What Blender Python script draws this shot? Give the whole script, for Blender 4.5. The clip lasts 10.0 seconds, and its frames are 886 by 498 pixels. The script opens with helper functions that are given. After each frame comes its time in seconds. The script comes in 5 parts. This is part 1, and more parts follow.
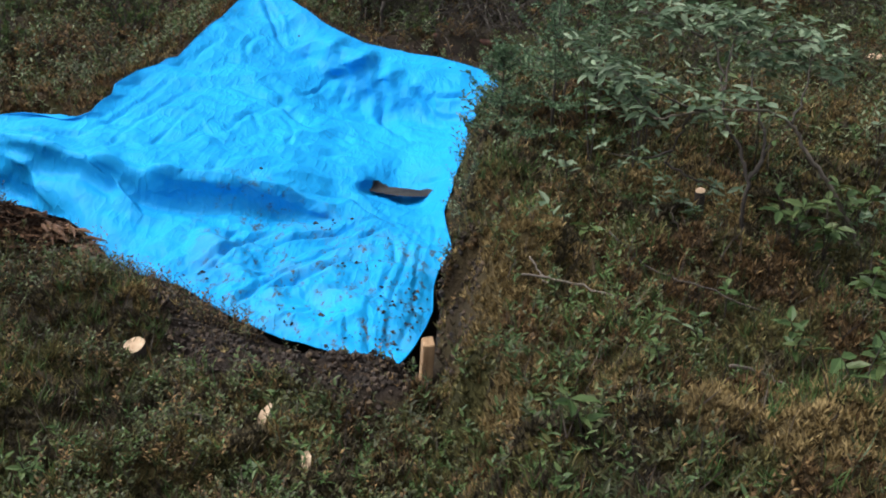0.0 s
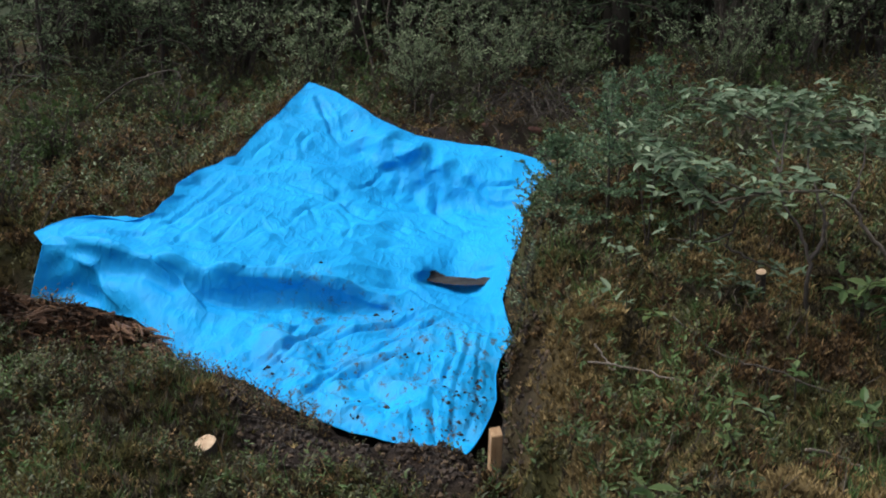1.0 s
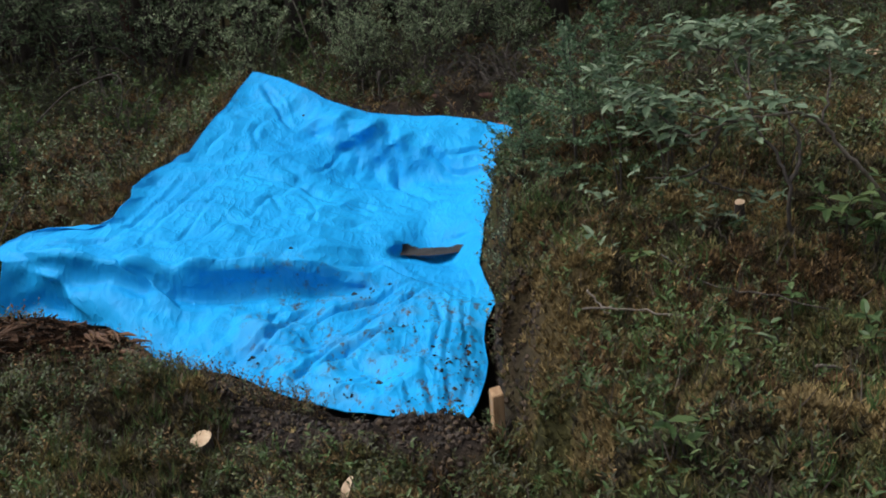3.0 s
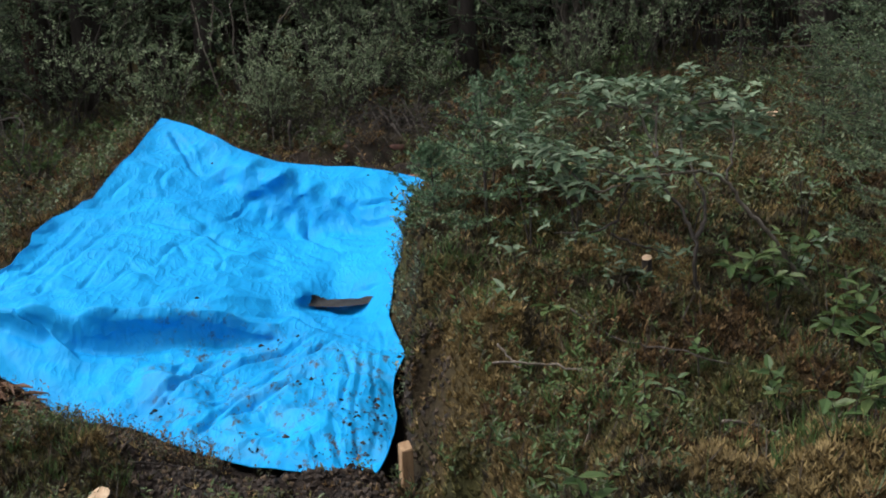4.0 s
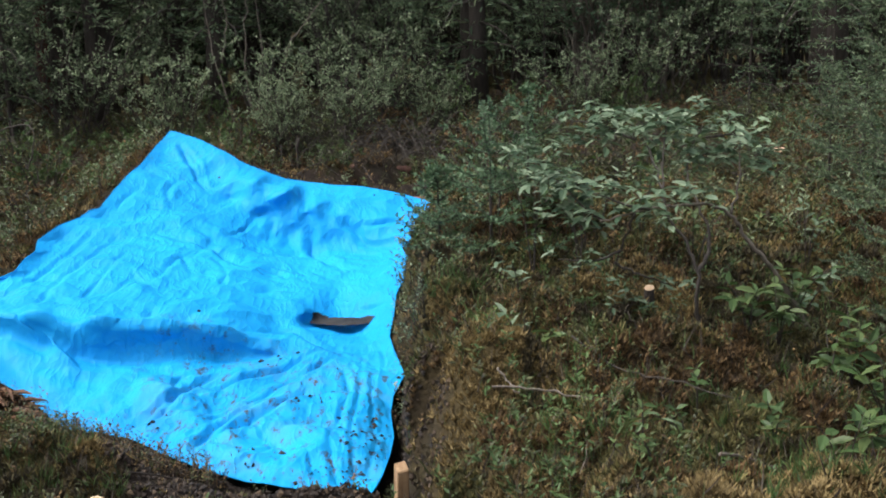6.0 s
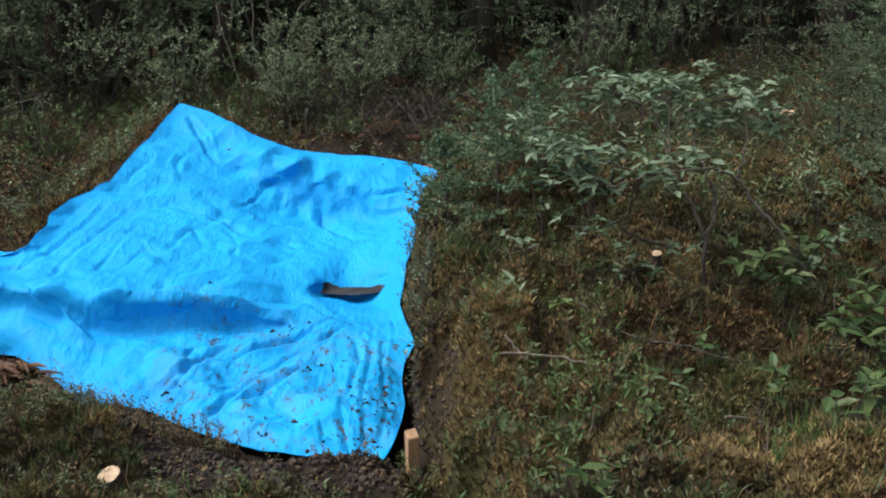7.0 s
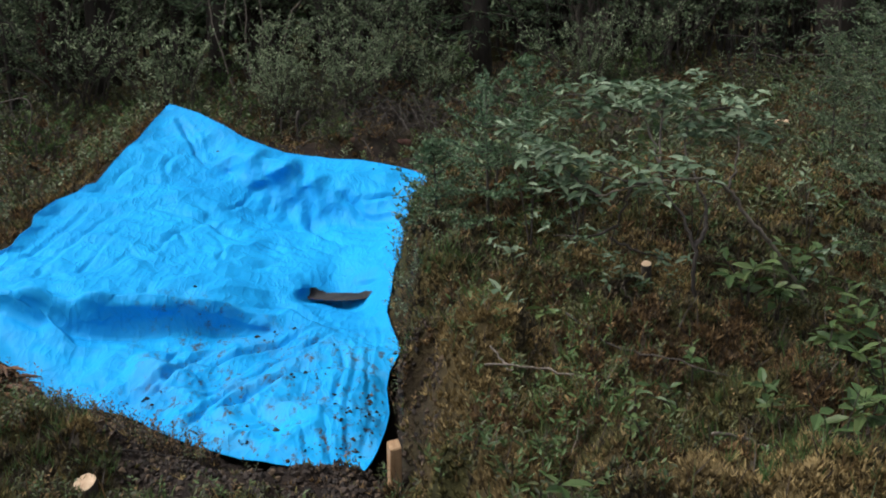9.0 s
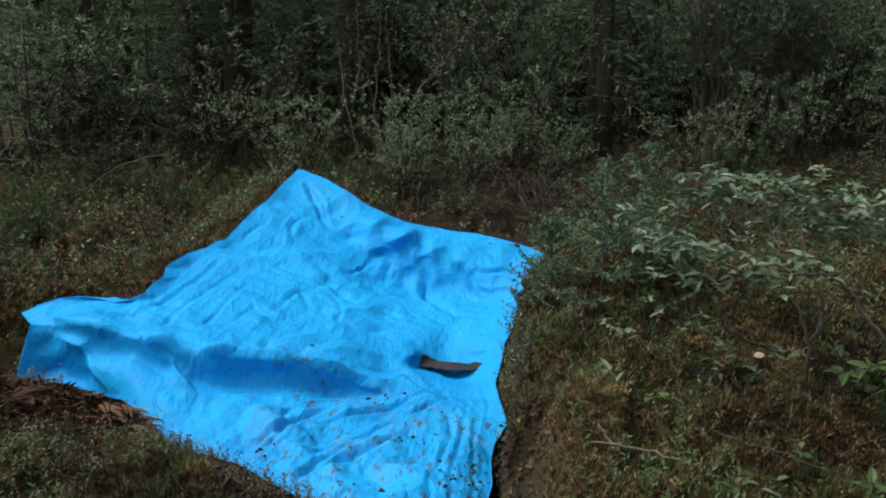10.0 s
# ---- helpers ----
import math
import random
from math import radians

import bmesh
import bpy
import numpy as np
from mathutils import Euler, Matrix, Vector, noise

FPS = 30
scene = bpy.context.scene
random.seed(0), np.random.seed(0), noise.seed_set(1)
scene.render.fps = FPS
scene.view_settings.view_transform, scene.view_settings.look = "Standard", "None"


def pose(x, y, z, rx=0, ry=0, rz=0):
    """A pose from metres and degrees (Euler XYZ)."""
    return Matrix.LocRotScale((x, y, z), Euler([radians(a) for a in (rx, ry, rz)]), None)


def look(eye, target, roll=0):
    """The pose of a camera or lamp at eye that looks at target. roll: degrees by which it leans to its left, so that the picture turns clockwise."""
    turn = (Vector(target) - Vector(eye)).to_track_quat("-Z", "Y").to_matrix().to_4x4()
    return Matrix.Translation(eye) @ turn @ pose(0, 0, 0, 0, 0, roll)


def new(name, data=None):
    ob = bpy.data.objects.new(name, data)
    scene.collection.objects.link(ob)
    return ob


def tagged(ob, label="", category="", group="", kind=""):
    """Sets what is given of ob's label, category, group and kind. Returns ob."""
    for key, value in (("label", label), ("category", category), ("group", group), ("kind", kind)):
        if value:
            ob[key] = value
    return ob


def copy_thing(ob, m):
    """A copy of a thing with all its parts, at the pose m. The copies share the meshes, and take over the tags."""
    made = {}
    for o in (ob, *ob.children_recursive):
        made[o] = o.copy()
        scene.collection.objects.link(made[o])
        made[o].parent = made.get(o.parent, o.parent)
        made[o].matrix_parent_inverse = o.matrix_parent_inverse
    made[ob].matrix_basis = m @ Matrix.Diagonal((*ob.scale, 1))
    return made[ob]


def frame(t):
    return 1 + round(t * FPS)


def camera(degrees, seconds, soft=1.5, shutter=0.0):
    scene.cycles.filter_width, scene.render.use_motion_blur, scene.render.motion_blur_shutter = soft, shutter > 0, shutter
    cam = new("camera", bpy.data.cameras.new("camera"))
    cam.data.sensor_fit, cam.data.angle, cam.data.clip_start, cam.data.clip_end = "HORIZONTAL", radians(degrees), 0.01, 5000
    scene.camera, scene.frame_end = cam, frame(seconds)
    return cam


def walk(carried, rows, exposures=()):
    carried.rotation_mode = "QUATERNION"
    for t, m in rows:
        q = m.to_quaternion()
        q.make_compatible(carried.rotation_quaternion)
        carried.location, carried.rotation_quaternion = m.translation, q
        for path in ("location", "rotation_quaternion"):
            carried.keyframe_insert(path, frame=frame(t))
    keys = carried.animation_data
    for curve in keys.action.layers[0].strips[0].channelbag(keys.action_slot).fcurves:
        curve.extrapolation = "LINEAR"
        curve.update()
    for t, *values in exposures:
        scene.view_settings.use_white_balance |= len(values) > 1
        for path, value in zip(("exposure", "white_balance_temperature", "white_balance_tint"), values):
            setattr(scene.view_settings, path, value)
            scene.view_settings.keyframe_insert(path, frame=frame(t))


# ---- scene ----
cam = camera(43.8, 10.0, soft=1.9)
PATH = [
    (0, (0.299, 0.186, 1.661), (0.232, 2.067, 0.983), 2.5),
    (0.5, (0.233, 0.216, 1.723), (0.116, 2.105, 1.078), 0.0),
    (1, (0.246, 0.147, 1.697), (0.089, 2.067, 1.162), -0.1),
    (1.5, (0.237, 0.138, 1.68), (0.061, 2.038, 1.082), -1.8),
    (2, (0.226, 0.154, 1.668), (0.034, 2.044, 1.043), -1.6),
    (2.2, (0.217, 0.167, 1.67), (0.013, 2.056, 1.047), -2.7),
    (3.3, (0.14, 0.209, 1.602), (0.101, 2.132, 1.053), -6.1),
    (3.5, (0.143, 0.22, 1.602), (0.13, 2.145, 1.057), -5.3),
    (4, (0.141, 0.213, 1.617), (0.242, 2.149, 1.125), -3.9),
    (4.5, (0.14, 0.209, 1.618), (0.288, 2.155, 1.178), -3.4),
    (5, (0.144, 0.209, 1.619), (0.283, 2.16, 1.203), -3.5),
    (5.5, (0.141, 0.199, 1.624), (0.27, 2.152, 1.214), -2.6),
    (6, (0.135, 0.199, 1.618), (0.234, 2.145, 1.167), -1.7),
    (7.5, (0.165, 0.174, 1.628), (0.228, 2.107, 1.119), -3.1),
    (8, (0.171, 0.183, 1.632), (0.247, 2.117, 1.126), -2.4),
    (8.5, (0.184, 0.203, 1.628), (0.27, 2.137, 1.125), -2.9),
    (9, (0.186, 0.241, 1.62), (0.268, 2.175, 1.12), -1.9),
    (9.5, (0.179, 0.23, 1.637), (0.13, 2.169, 1.15), -0.8),
    (10, (0.155, 0.128, 1.642), (0.042, 2.091, 1.276), 0.8),
]
EXPOSURE = [(0.0, 0.65), (1.0, 0.4), (2.0, 0.3), (3.5, 0.25), (4.5, 0.7), (5.5, 0.9), (7.5, 0.55), (8.5, 0.48), (10.0, 0.28)]
walk(cam, [(t, look(eye, target, roll)) for t, eye, target, roll in PATH], EXPOSURE)

# ---- light: an overcast sky over a clearing ----
world = bpy.data.worlds.new("overcast_sky")
scene.world = world
world.use_nodes = True
wn = world.node_tree.nodes
sky = wn.new("ShaderNodeTexSky")
sky.sky_type = "NISHITA"
sky.sun_disc = False
sky.sun_elevation = radians(58)
sky.sun_rotation = radians(-81)
sky.dust_density = 4.0
sky.air_density = 1.0
grey = wn.new("ShaderNodeHueSaturation")
grey.inputs["Saturation"].default_value = 0.3
world.node_tree.links.new(sky.outputs[0], grey.inputs["Color"])
world.node_tree.links.new(grey.outputs[0], wn["Background"].inputs[0])
wn["Background"].inputs[1].default_value = 0.15
sun = new("sun", bpy.data.lights.new("sun", "SUN"))
sun.data.energy = 2.1
sun.data.angle = radians(35)
sun.data.color = (1.0, 0.96, 0.9)
sun.matrix_world = look((-10, 6.5, 16), (0, 5, 0))


# ---- small helpers ----
def material(name, build):
    m = bpy.data.materials.new(name)
    m.use_nodes = True
    nt = m.node_tree
    build(nt, nt.nodes["Principled BSDF"])
    return m


def node(nt, kind, **values):
    n = nt.nodes.new(kind)
    for key, value in values.items():
        n.inputs[key].default_value = value
    return n


def ramp(nt, source, stops):
    n = nt.nodes.new("ShaderNodeValToRGB")
    els = n.color_ramp.elements
    while len(els) < len(stops):
        els.new(0.5)
    for el, (pos, col) in zip(els, stops):
        el.position, el.color = pos, (*col, 1)
    nt.links.new(source, n.inputs[0])
    return n.outputs[0]


def coords(nt, scale=1.0):
    tc = nt.nodes.new("ShaderNodeTexCoord")
    mp = nt.nodes.new("ShaderNodeMapping")
    mp.inputs["Scale"].default_value = (scale,) * 3 if isinstance(scale, (int, float)) else scale
    nt.links.new(tc.outputs["Object"], mp.inputs[0])
    return mp.outputs[0]


def tex_noise(nt, vec, scale, detail=5.0, rough=0.6):
    n = node(nt, "ShaderNodeTexNoise", Scale=scale, Detail=detail, Roughness=rough)
    nt.links.new(vec, n.inputs["Vector"])
    return n.outputs["Fac"]


def mix(nt, fac, a, b, blend="MIX"):
    n = nt.nodes.new("ShaderNodeMix")
    n.data_type, n.blend_type = "RGBA", blend
    for socket, value in ((n.inputs[0], fac), (n.inputs[6], a), (n.inputs[7], b)):
        if isinstance(value, bpy.types.NodeSocket):
            nt.links.new(value, socket)
        else:
            socket.default_value = value if isinstance(value, (int, float)) else (*value, 1)
    return n.outputs[2]


def bump(nt, bsdf, height, strength, distance):
    n = node(nt, "ShaderNodeBump", Strength=strength, Distance=distance)
    nt.links.new(height, n.inputs["Height"])
    nt.links.new(n.outputs[0], bsdf.inputs["Normal"])


def leaf_material(name, stops, rough=0.55, back=0.25):
    """Foliage: each leaf takes its own shade; some light comes through it."""
    def build(nt, b):
        g = nt.nodes.new("ShaderNodeNewGeometry")
        col = ramp(nt, g.outputs["Random Per Island"], stops)
        v = coords(nt)
        col = mix(nt, 0.5, col, ramp(nt, tex_noise(nt, v, 2.3, 3), [(0.3, (0.35, 0.33, 0.28)), (0.72, (1.6, 1.55, 1.4))]), "MULTIPLY")
        nt.links.new(col, b.inputs["Base Color"])
        b.inputs["Roughness"].default_value = rough
        b.inputs["Specular IOR Level"].default_value = 0.3
        t = nt.nodes.new("ShaderNodeBsdfTranslucent")
        nt.links.new(col, t.inputs[0])
        ms = nt.nodes.new("ShaderNodeMixShader")
        ms.inputs[0].default_value = back
        nt.links.new(b.outputs[0], ms.inputs[1])
        nt.links.new(t.outputs[0], ms.inputs[2])
        nt.links.new(ms.outputs[0], nt.nodes["Material Output"].inputs[0])
    return material(name, build)


def bark_material(name, dark, light, scale=30.0):
    def build(nt, b):
        v = coords(nt, (1, 1, 0.35))
        f = tex_noise(nt, v, scale, 6, 0.65)
        nt.links.new(ramp(nt, f, [(0.3, dark), (0.7, light)]), b.inputs["Base Color"])
        b.inputs["Roughness"].default_value = 0.85
        bump(nt, b, f, 0.6, 0.006)
    return material(name, build)


def wood_material(name, dark, light, grain=(60, 60, 4)):
    def build(nt, b):
        v = coords(nt, grain)
        f = tex_noise(nt, v, 1.0, 6, 0.6)
        col = ramp(nt, f, [(0.3, dark), (0.72, light)])
        col = mix(nt, 0.6, col, ramp(nt, tex_noise(nt, coords(nt), 14, 4), [(0.35, (0.5, 0.44, 0.38)), (0.6, (1, 1, 1))]), "MULTIPLY")
        nt.links.new(col, b.inputs["Base Color"])
        b.inputs["Roughness"].default_value = 0.7
        bump(nt, b, f, 0.4, 0.003)
    return material(name, build)


def vnoise(x, y, seed=0):
    """Smooth value noise on a lattice, 0 to 1, for arrays."""
    x, y = np.asarray(x, float), np.asarray(y, float)
    i, j = np.floor(x).astype(np.int64), np.floor(y).astype(np.int64)
    u, v = x - i, y - j
    u, v = u * u * (3 - 2 * u), v * v * (3 - 2 * v)

    def h(a, b):
        n = (a * 374761393 + b * 668265263 + seed * 974634777) & 0xFFFFFFFF
        n = ((n ^ (n >> 13)) * 1274126177) & 0xFFFFFFFF
        return ((n ^ (n >> 16)) & 0xFFFF) / 65535.0
    return (h(i, j) * (1 - u) + h(i + 1, j) * u) * (1 - v) + (h(i, j + 1) * (1 - u) + h(i + 1, j + 1) * u) * v


def fbm(x, y, octaves=4, seed=0):
    total, amp, norm = 0.0, 1.0, 0.0
    for k in range(octaves):
        total = total + amp * vnoise(x * 2**k + 13.7 * k, y * 2**k - 7.3 * k, seed + k)
        norm += amp
        amp *= 0.5
    return total / norm


def smooth(a, b, x):
    t = np.clip((np.asarray(x, float) - a) / (b - a), 0, 1)
    return t * t * (3 - 2 * t)


def np_mesh(name, verts, faces, mats, index=None, shade=True):
    """A mesh from arrays of vertices and of faces with one count of corners."""
    me = bpy.data.meshes.new(name)
    verts, faces = np.asarray(verts, np.float32), np.asarray(faces, np.int32)
    me.vertices.add(len(verts))
    me.vertices.foreach_set("co", verts.ravel())
    k = faces.shape[1]
    me.loops.add(faces.size)
    me.loops.foreach_set("vertex_index", faces.ravel())
    me.polygons.add(len(faces))
    me.polygons.foreach_set("loop_start", np.arange(0, faces.size, k, dtype=np.int32))
    for m in mats:
        me.materials.append(m)
    if index is not None:
        me.polygons.foreach_set("material_index", np.asarray(index, np.int32))
    me.polygons.foreach_set("use_smooth", np.full(len(faces), shade))
    me.update(calc_edges=True)
    return me


def part(name, bm, mat, parent, label="", shade=True):
    """Links a bmesh as one mesh object, under a thing or a part."""
    me = bpy.data.meshes.new(name)
    if shade:
        for f in bm.faces:
            f.smooth = True
    bm.to_mesh(me)
    bm.free()
    for m in mat if isinstance(mat, (list, tuple)) else (mat,):
        me.materials.append(m)
    ob = new(name, me)
    ob.parent = parent
    return tagged(ob, label)


def np_part(name, data, parent, label=""):
    ob = new(name, data)
    ob.parent = parent
    return tagged(ob, label)


def thing(name, place, label, category, group="", kind="", turn=0.0):
    ob = new(name)
    ob.empty_display_size = 0.05
    ob.matrix_world = pose(*place, 0, 0, turn)
    return tagged(ob, label, category, group, kind)


class Foliage:
    """Gathers many small copies of leaf shapes into one mesh."""

    def __init__(self):
        self.v, self.f, self.m, self.n = [], [], [], 0

    def add(self, shape, places, ax, ay, az, mat=0):
        tv, tf = shape
        places = np.asarray(places, float)
        v = places[:, None] + tv[None, :, 0, None] * ax[:, None] + tv[None, :, 1, None] * ay[:, None] + tv[None, :, 2, None] * az[:, None]
        n, k = len(places), len(tv)
        self.v.append(v.reshape(-1, 3))
        self.f.append((tf[None] + (np.arange(n) * k)[:, None, None]).reshape(-1, 3) + self.n)
        mats = np.broadcast_to(np.asarray(mat), (n,))
        self.m.append(np.repeat(mats, len(tf)))
        self.n += n * k

    def mesh(self, name, mats):
        return np_mesh(name, np.concatenate(self.v), np.concatenate(self.f), mats, np.concatenate(self.m), False)


def axes_along(ways, rng, size, width=None, roll=None):
    """Axes for leaves whose length goes along the given ways: length is y."""
    ways = ways / np.linalg.norm(ways, axis=1, keepdims=True)
    side = np.cross(ways, np.array([0, 0, 1.0]) + rng.normal(0, 0.15, ways.shape))
    side /= np.linalg.norm(side, axis=1, keepdims=True) + 1e-9
    up = np.cross(side, ways)
    a = rng.normal(0, 0.5, len(ways)) if roll is None else rng.uniform(-roll, roll, len(ways))
    c, s = np.cos(a)[:, None], np.sin(a)[:, None]
    side, up = side * c + up * s, up * c - side * s
    size = np.broadcast_to(size, (len(ways),))[:, None]
    width = size if width is None else np.broadcast_to(width, (len(ways),))[:, None]
    return side * width, ways * size, up * size


# leaf shapes: length along y from 0 to 1
LEAF = (np.array([(0, 0, 0), (-0.17, 0.35, 0.03), (0, 0.42, -0.04), (0.17, 0.35, 0.03), (-0.12, 0.72, -0.02), (0, 0.75, -0.08), (0.12, 0.72, -0.02), (0, 1, -0.16)], float),
        np.array([(0, 2, 1), (0, 3, 2), (1, 2, 5), (1, 5, 4), (2, 3, 6), (2, 6, 5), (4, 5, 7), (5, 6, 7)]))
LEAFLET = (np.array([(0, 0, 0), (-0.2, 0.5, 0.03), (0.2, 0.5, 0.03), (0, 1, -0.08)], float), np.array([(0, 2, 1), (1, 2, 3)]))
BLADE = (np.array([(-0.02, 0, 0), (0.02, 0, 0), (-0.015, 0.5, 0.06), (0.015, 0.5, 0.06), (0, 1, -0.05)], float), np.array([(0, 1, 3), (0, 3, 2), (2, 3, 4)]))
SPRAY = (np.array([(0, 0, 0), (-0.13, 0.4, 0.04), (0.13, 0.4, 0.04), (0, 1, 0)], float), np.array([(0, 2, 1), (1, 2, 3)]))


def tube(bm, points, radii, sides=7, cap=True):
    """A tapered limb along points, into the bmesh."""
    pts = [Vector(p) for p in points]
    rings, ref = [], None
    for i, p in enumerate(pts):
        d = (pts[min(i + 1, len(pts) - 1)] - pts[max(i - 1, 0)]).normalized()
        ref = d.orthogonal() if ref is None else (ref - d * ref.dot(d))
        ref.normalize()
        other = d.cross(ref)
        rings.append([bm.verts.new(p + (ref * math.cos(a) + other * math.sin(a)) * radii[i]) for a in (2 * math.pi * k / sides for k in range(sides))])
    for a, b in zip(rings, rings[1:]):
        for k in range(sides):
            bm.faces.new((a[k], a[(k + 1) % sides], b[(k + 1) % sides], b[k]))
    if cap:
        bm.faces.new(rings[0][::-1])
        bm.faces.new(rings[-1])


def bend(points, steps=5, jitter=0.0, rng=None):
    """A smooth line through points (Catmull-Rom)."""
    p = [np.array(q, float) for q in points]
    p = [2 * p[0] - p[1], *p, 2 * p[-1] - p[-2]]
    out = []
    for a, b, c, d in zip(p, p[1:], p[2:], p[3:]):
        for k in range(steps):
            t = k / steps
            out.append(0.5 * (2 * b + (c - a) * t + (2 * a - 5 * b + 4 * c - d) * t * t + (3 * b - a - 3 * c + d) * t**3))
    out.append(p[-2])
    if rng is not None:
        out = [q + rng.normal(0, jitter, 3) * (0 < i < len(out) - 1) for i, q in enumerate(out)]
    return out


# ---- materials ----
def build_tarp(nt, b):
    v = coords(nt)
    big, mid, fine = tex_noise(nt, v, 1.7, 4), tex_noise(nt, v, 9, 6, 0.7), tex_noise(nt, v, 70, 3, 0.6)
    col = ramp(nt, big, [(0.3, (0.005, 0.255, 0.61)), (0.7, (0.009, 0.335, 0.73))])
    col = mix(nt, 0.55, col, ramp(nt, mid, [(0.3, (0.78, 0.84, 0.9)), (0.7, (1.15, 1.08, 1.04))]), "MULTIPLY")
    # mud tracked on to the low end of the sheet
    att = nt.nodes.new("ShaderNodeAttribute")
    att.attribute_name = "mud"
    mul = nt.nodes.new("ShaderNodeMath")
    mul.operation = "MULTIPLY"
    nt.links.new(att.outputs["Fac"], mul.inputs[0])
    spots = ramp(nt, tex_noise(nt, coords(nt, (1, 0.6, 1)), 24, 7, 0.75), [(0.54, (0, 0, 0)), (0.64, (1, 1, 1))])
    nt.links.new(spots, mul.inputs[1])
    col = mix(nt, mul.outputs[0], col, (0.055, 0.05, 0.045))
    film = nt.nodes.new("ShaderNodeMath")
    film.operation = "MULTIPLY"
    nt.links.new(ramp(nt, tex_noise(nt, v, 4.5, 5, 0.65), [(0.5, (0, 0, 0)), (0.8, (0.35, 0.35, 0.35))]), film.inputs[0])
    nt.links.new(att.outputs["Fac"], film.inputs[1])
    col = mix(nt, film.outputs[0], col, (0.16, 0.17, 0.16))
    nt.links.new(col, b.inputs["Base Color"])
    nt.links.new(ramp(nt, mid, [(0.3, (0.5,) * 3), (0.7, (0.68,) * 3)]), b.inputs["Roughness"])
    b.inputs["Specular IOR Level"].default_value = 0.1
    # crumpled plastic sheet: sharp creases one way and the other, and a fine weave
    def creases(scale, turn, detail):
        mp = nt.nodes.new("ShaderNodeMapping")
        mp.inputs["Scale"].default_value, mp.inputs["Rotation"].default_value = (1.0, 0.42, 0.6), (0, 0, turn)
        warp = node(nt, "ShaderNodeTexNoise", Scale=2.5, Detail=2.0)
        nt.links.new(v, warp.inputs["Vector"])
        nt.links.new(mix(nt, 0.12, v, warp.outputs["Color"]), mp.inputs[0])
        n = node(nt, "ShaderNodeTexNoise", Scale=scale, Detail=detail, Roughness=0.55)
        nt.links.new(mp.outputs[0], n.inputs["Vector"])
        return ramp(nt, n.outputs["Fac"], [(0.3, (0.15,) * 3), (0.47, (0.75,) * 3), (0.5, (1, 1, 1)), (0.53, (0.7,) * 3), (0.7, (0.1,) * 3)])

    h = mix(nt, 0.5, creases(4.5, -0.6, 3.0), creases(7.0, 0.5, 3.0))
    h = mix(nt, 0.3, h, creases(15.0, -0.2, 2.0))
    h = mix(nt, 0.05, h, fine)
    bump(nt, b, h, 0.6, 0.024)


def build_ground(nt, b):
    v = coords(nt)
    f1, f2, f3 = tex_noise(nt, v, 1.6, 4), tex_noise(nt, v, 8, 6, 0.7), tex_noise(nt, v, 60, 5, 0.7)
    col = ramp(nt, f1, [(0.28, (0.022, 0.017, 0.011)), (0.45, (0.06, 0.055, 0.02)), (0.58, (0.075, 0.056, 0.02)), (0.72, (0.035, 0.042, 0.016))])
    for kind, tint in (("rust", (0.04, 0.028, 0.016)), ("olive", (0.034, 0.034, 0.014)), ("gold", (0.07, 0.054, 0.027))):
        cover = nt.nodes.new("ShaderNodeAttribute")
        cover.attribute_name = kind
        col = mix(nt, cover.outputs["Fac"], col, tint)
    col = mix(nt, 0.65, col, ramp(nt, f2, [(0.3, (0.35, 0.3, 0.28)), (0.5, (0.9, 0.9, 0.8)), (0.75, (1.7, 1.5, 1.1))]), "MULTIPLY")
    col = mix(nt, 0.7, col, ramp(nt, f3, [(0.3, (0.35, 0.35, 0.3)), (0.7, (1.5, 1.45, 1.3))]), "MULTIPLY")
    peat = ramp(nt, f2, [(0.3, (0.007, 0.005, 0.0045)), (0.55, (0.02, 0.014, 0.011)), (0.75, (0.04, 0.025, 0.017))])
    att = nt.nodes.new("ShaderNodeAttribute")
    att.attribute_name = "peat"
    col = mix(nt, att.outputs["Fac"], col, peat)
    nt.links.new(col, b.inputs["Base Color"])
    b.inputs["Roughness"].default_value = 0.95
    b.inputs["Specular IOR Level"].default_value = 0.2
    bump(nt, b, mix(nt, 0.5, f2, f3), 0.9, 0.03)


M_TARP = material("blue_woven_plastic", build_tarp)
M_GROUND = material("bog_ground", build_ground)
M_MOSS = leaf_material("moss_olive", [(0, (0.03, 0.031, 0.014)), (0.5, (0.085, 0.081, 0.031)), (1, (0.20, 0.178, 0.072))], 0.8, 0.2)
M_GOLD = leaf_material("moss_gold", [(0, (0.06, 0.045, 0.022)), (0.5, (0.175, 0.128, 0.055)), (1, (0.34, 0.26, 0.13))], 0.85, 0.2)
M_DULL = leaf_material("moss_dull", [(0, (0.017, 0.015, 0.011)), (0.5, (0.046, 0.039, 0.024)), (1, (0.11, 0.09, 0.05))], 0.85, 0.15)
M_FIBRE = leaf_material("peat_fibre", [(0, (0.012, 0.008, 0.006)), (0.6, (0.05, 0.026, 0.015)), (1, (0.16, 0.085, 0.045))], 0.9, 0.05)
M_RUST = leaf_material("moss_rust", [(0, (0.03, 0.021, 0.013)), (0.5, (0.105, 0.066, 0.032)), (1, (0.24, 0.155, 0.072))], 0.8, 0.2)
M_HEATH = leaf_material("heath_leaf", [(0, (0.022, 0.03, 0.012)), (0.6, (0.055, 0.068, 0.025)), (1, (0.10, 0.11, 0.04))], 0.5)
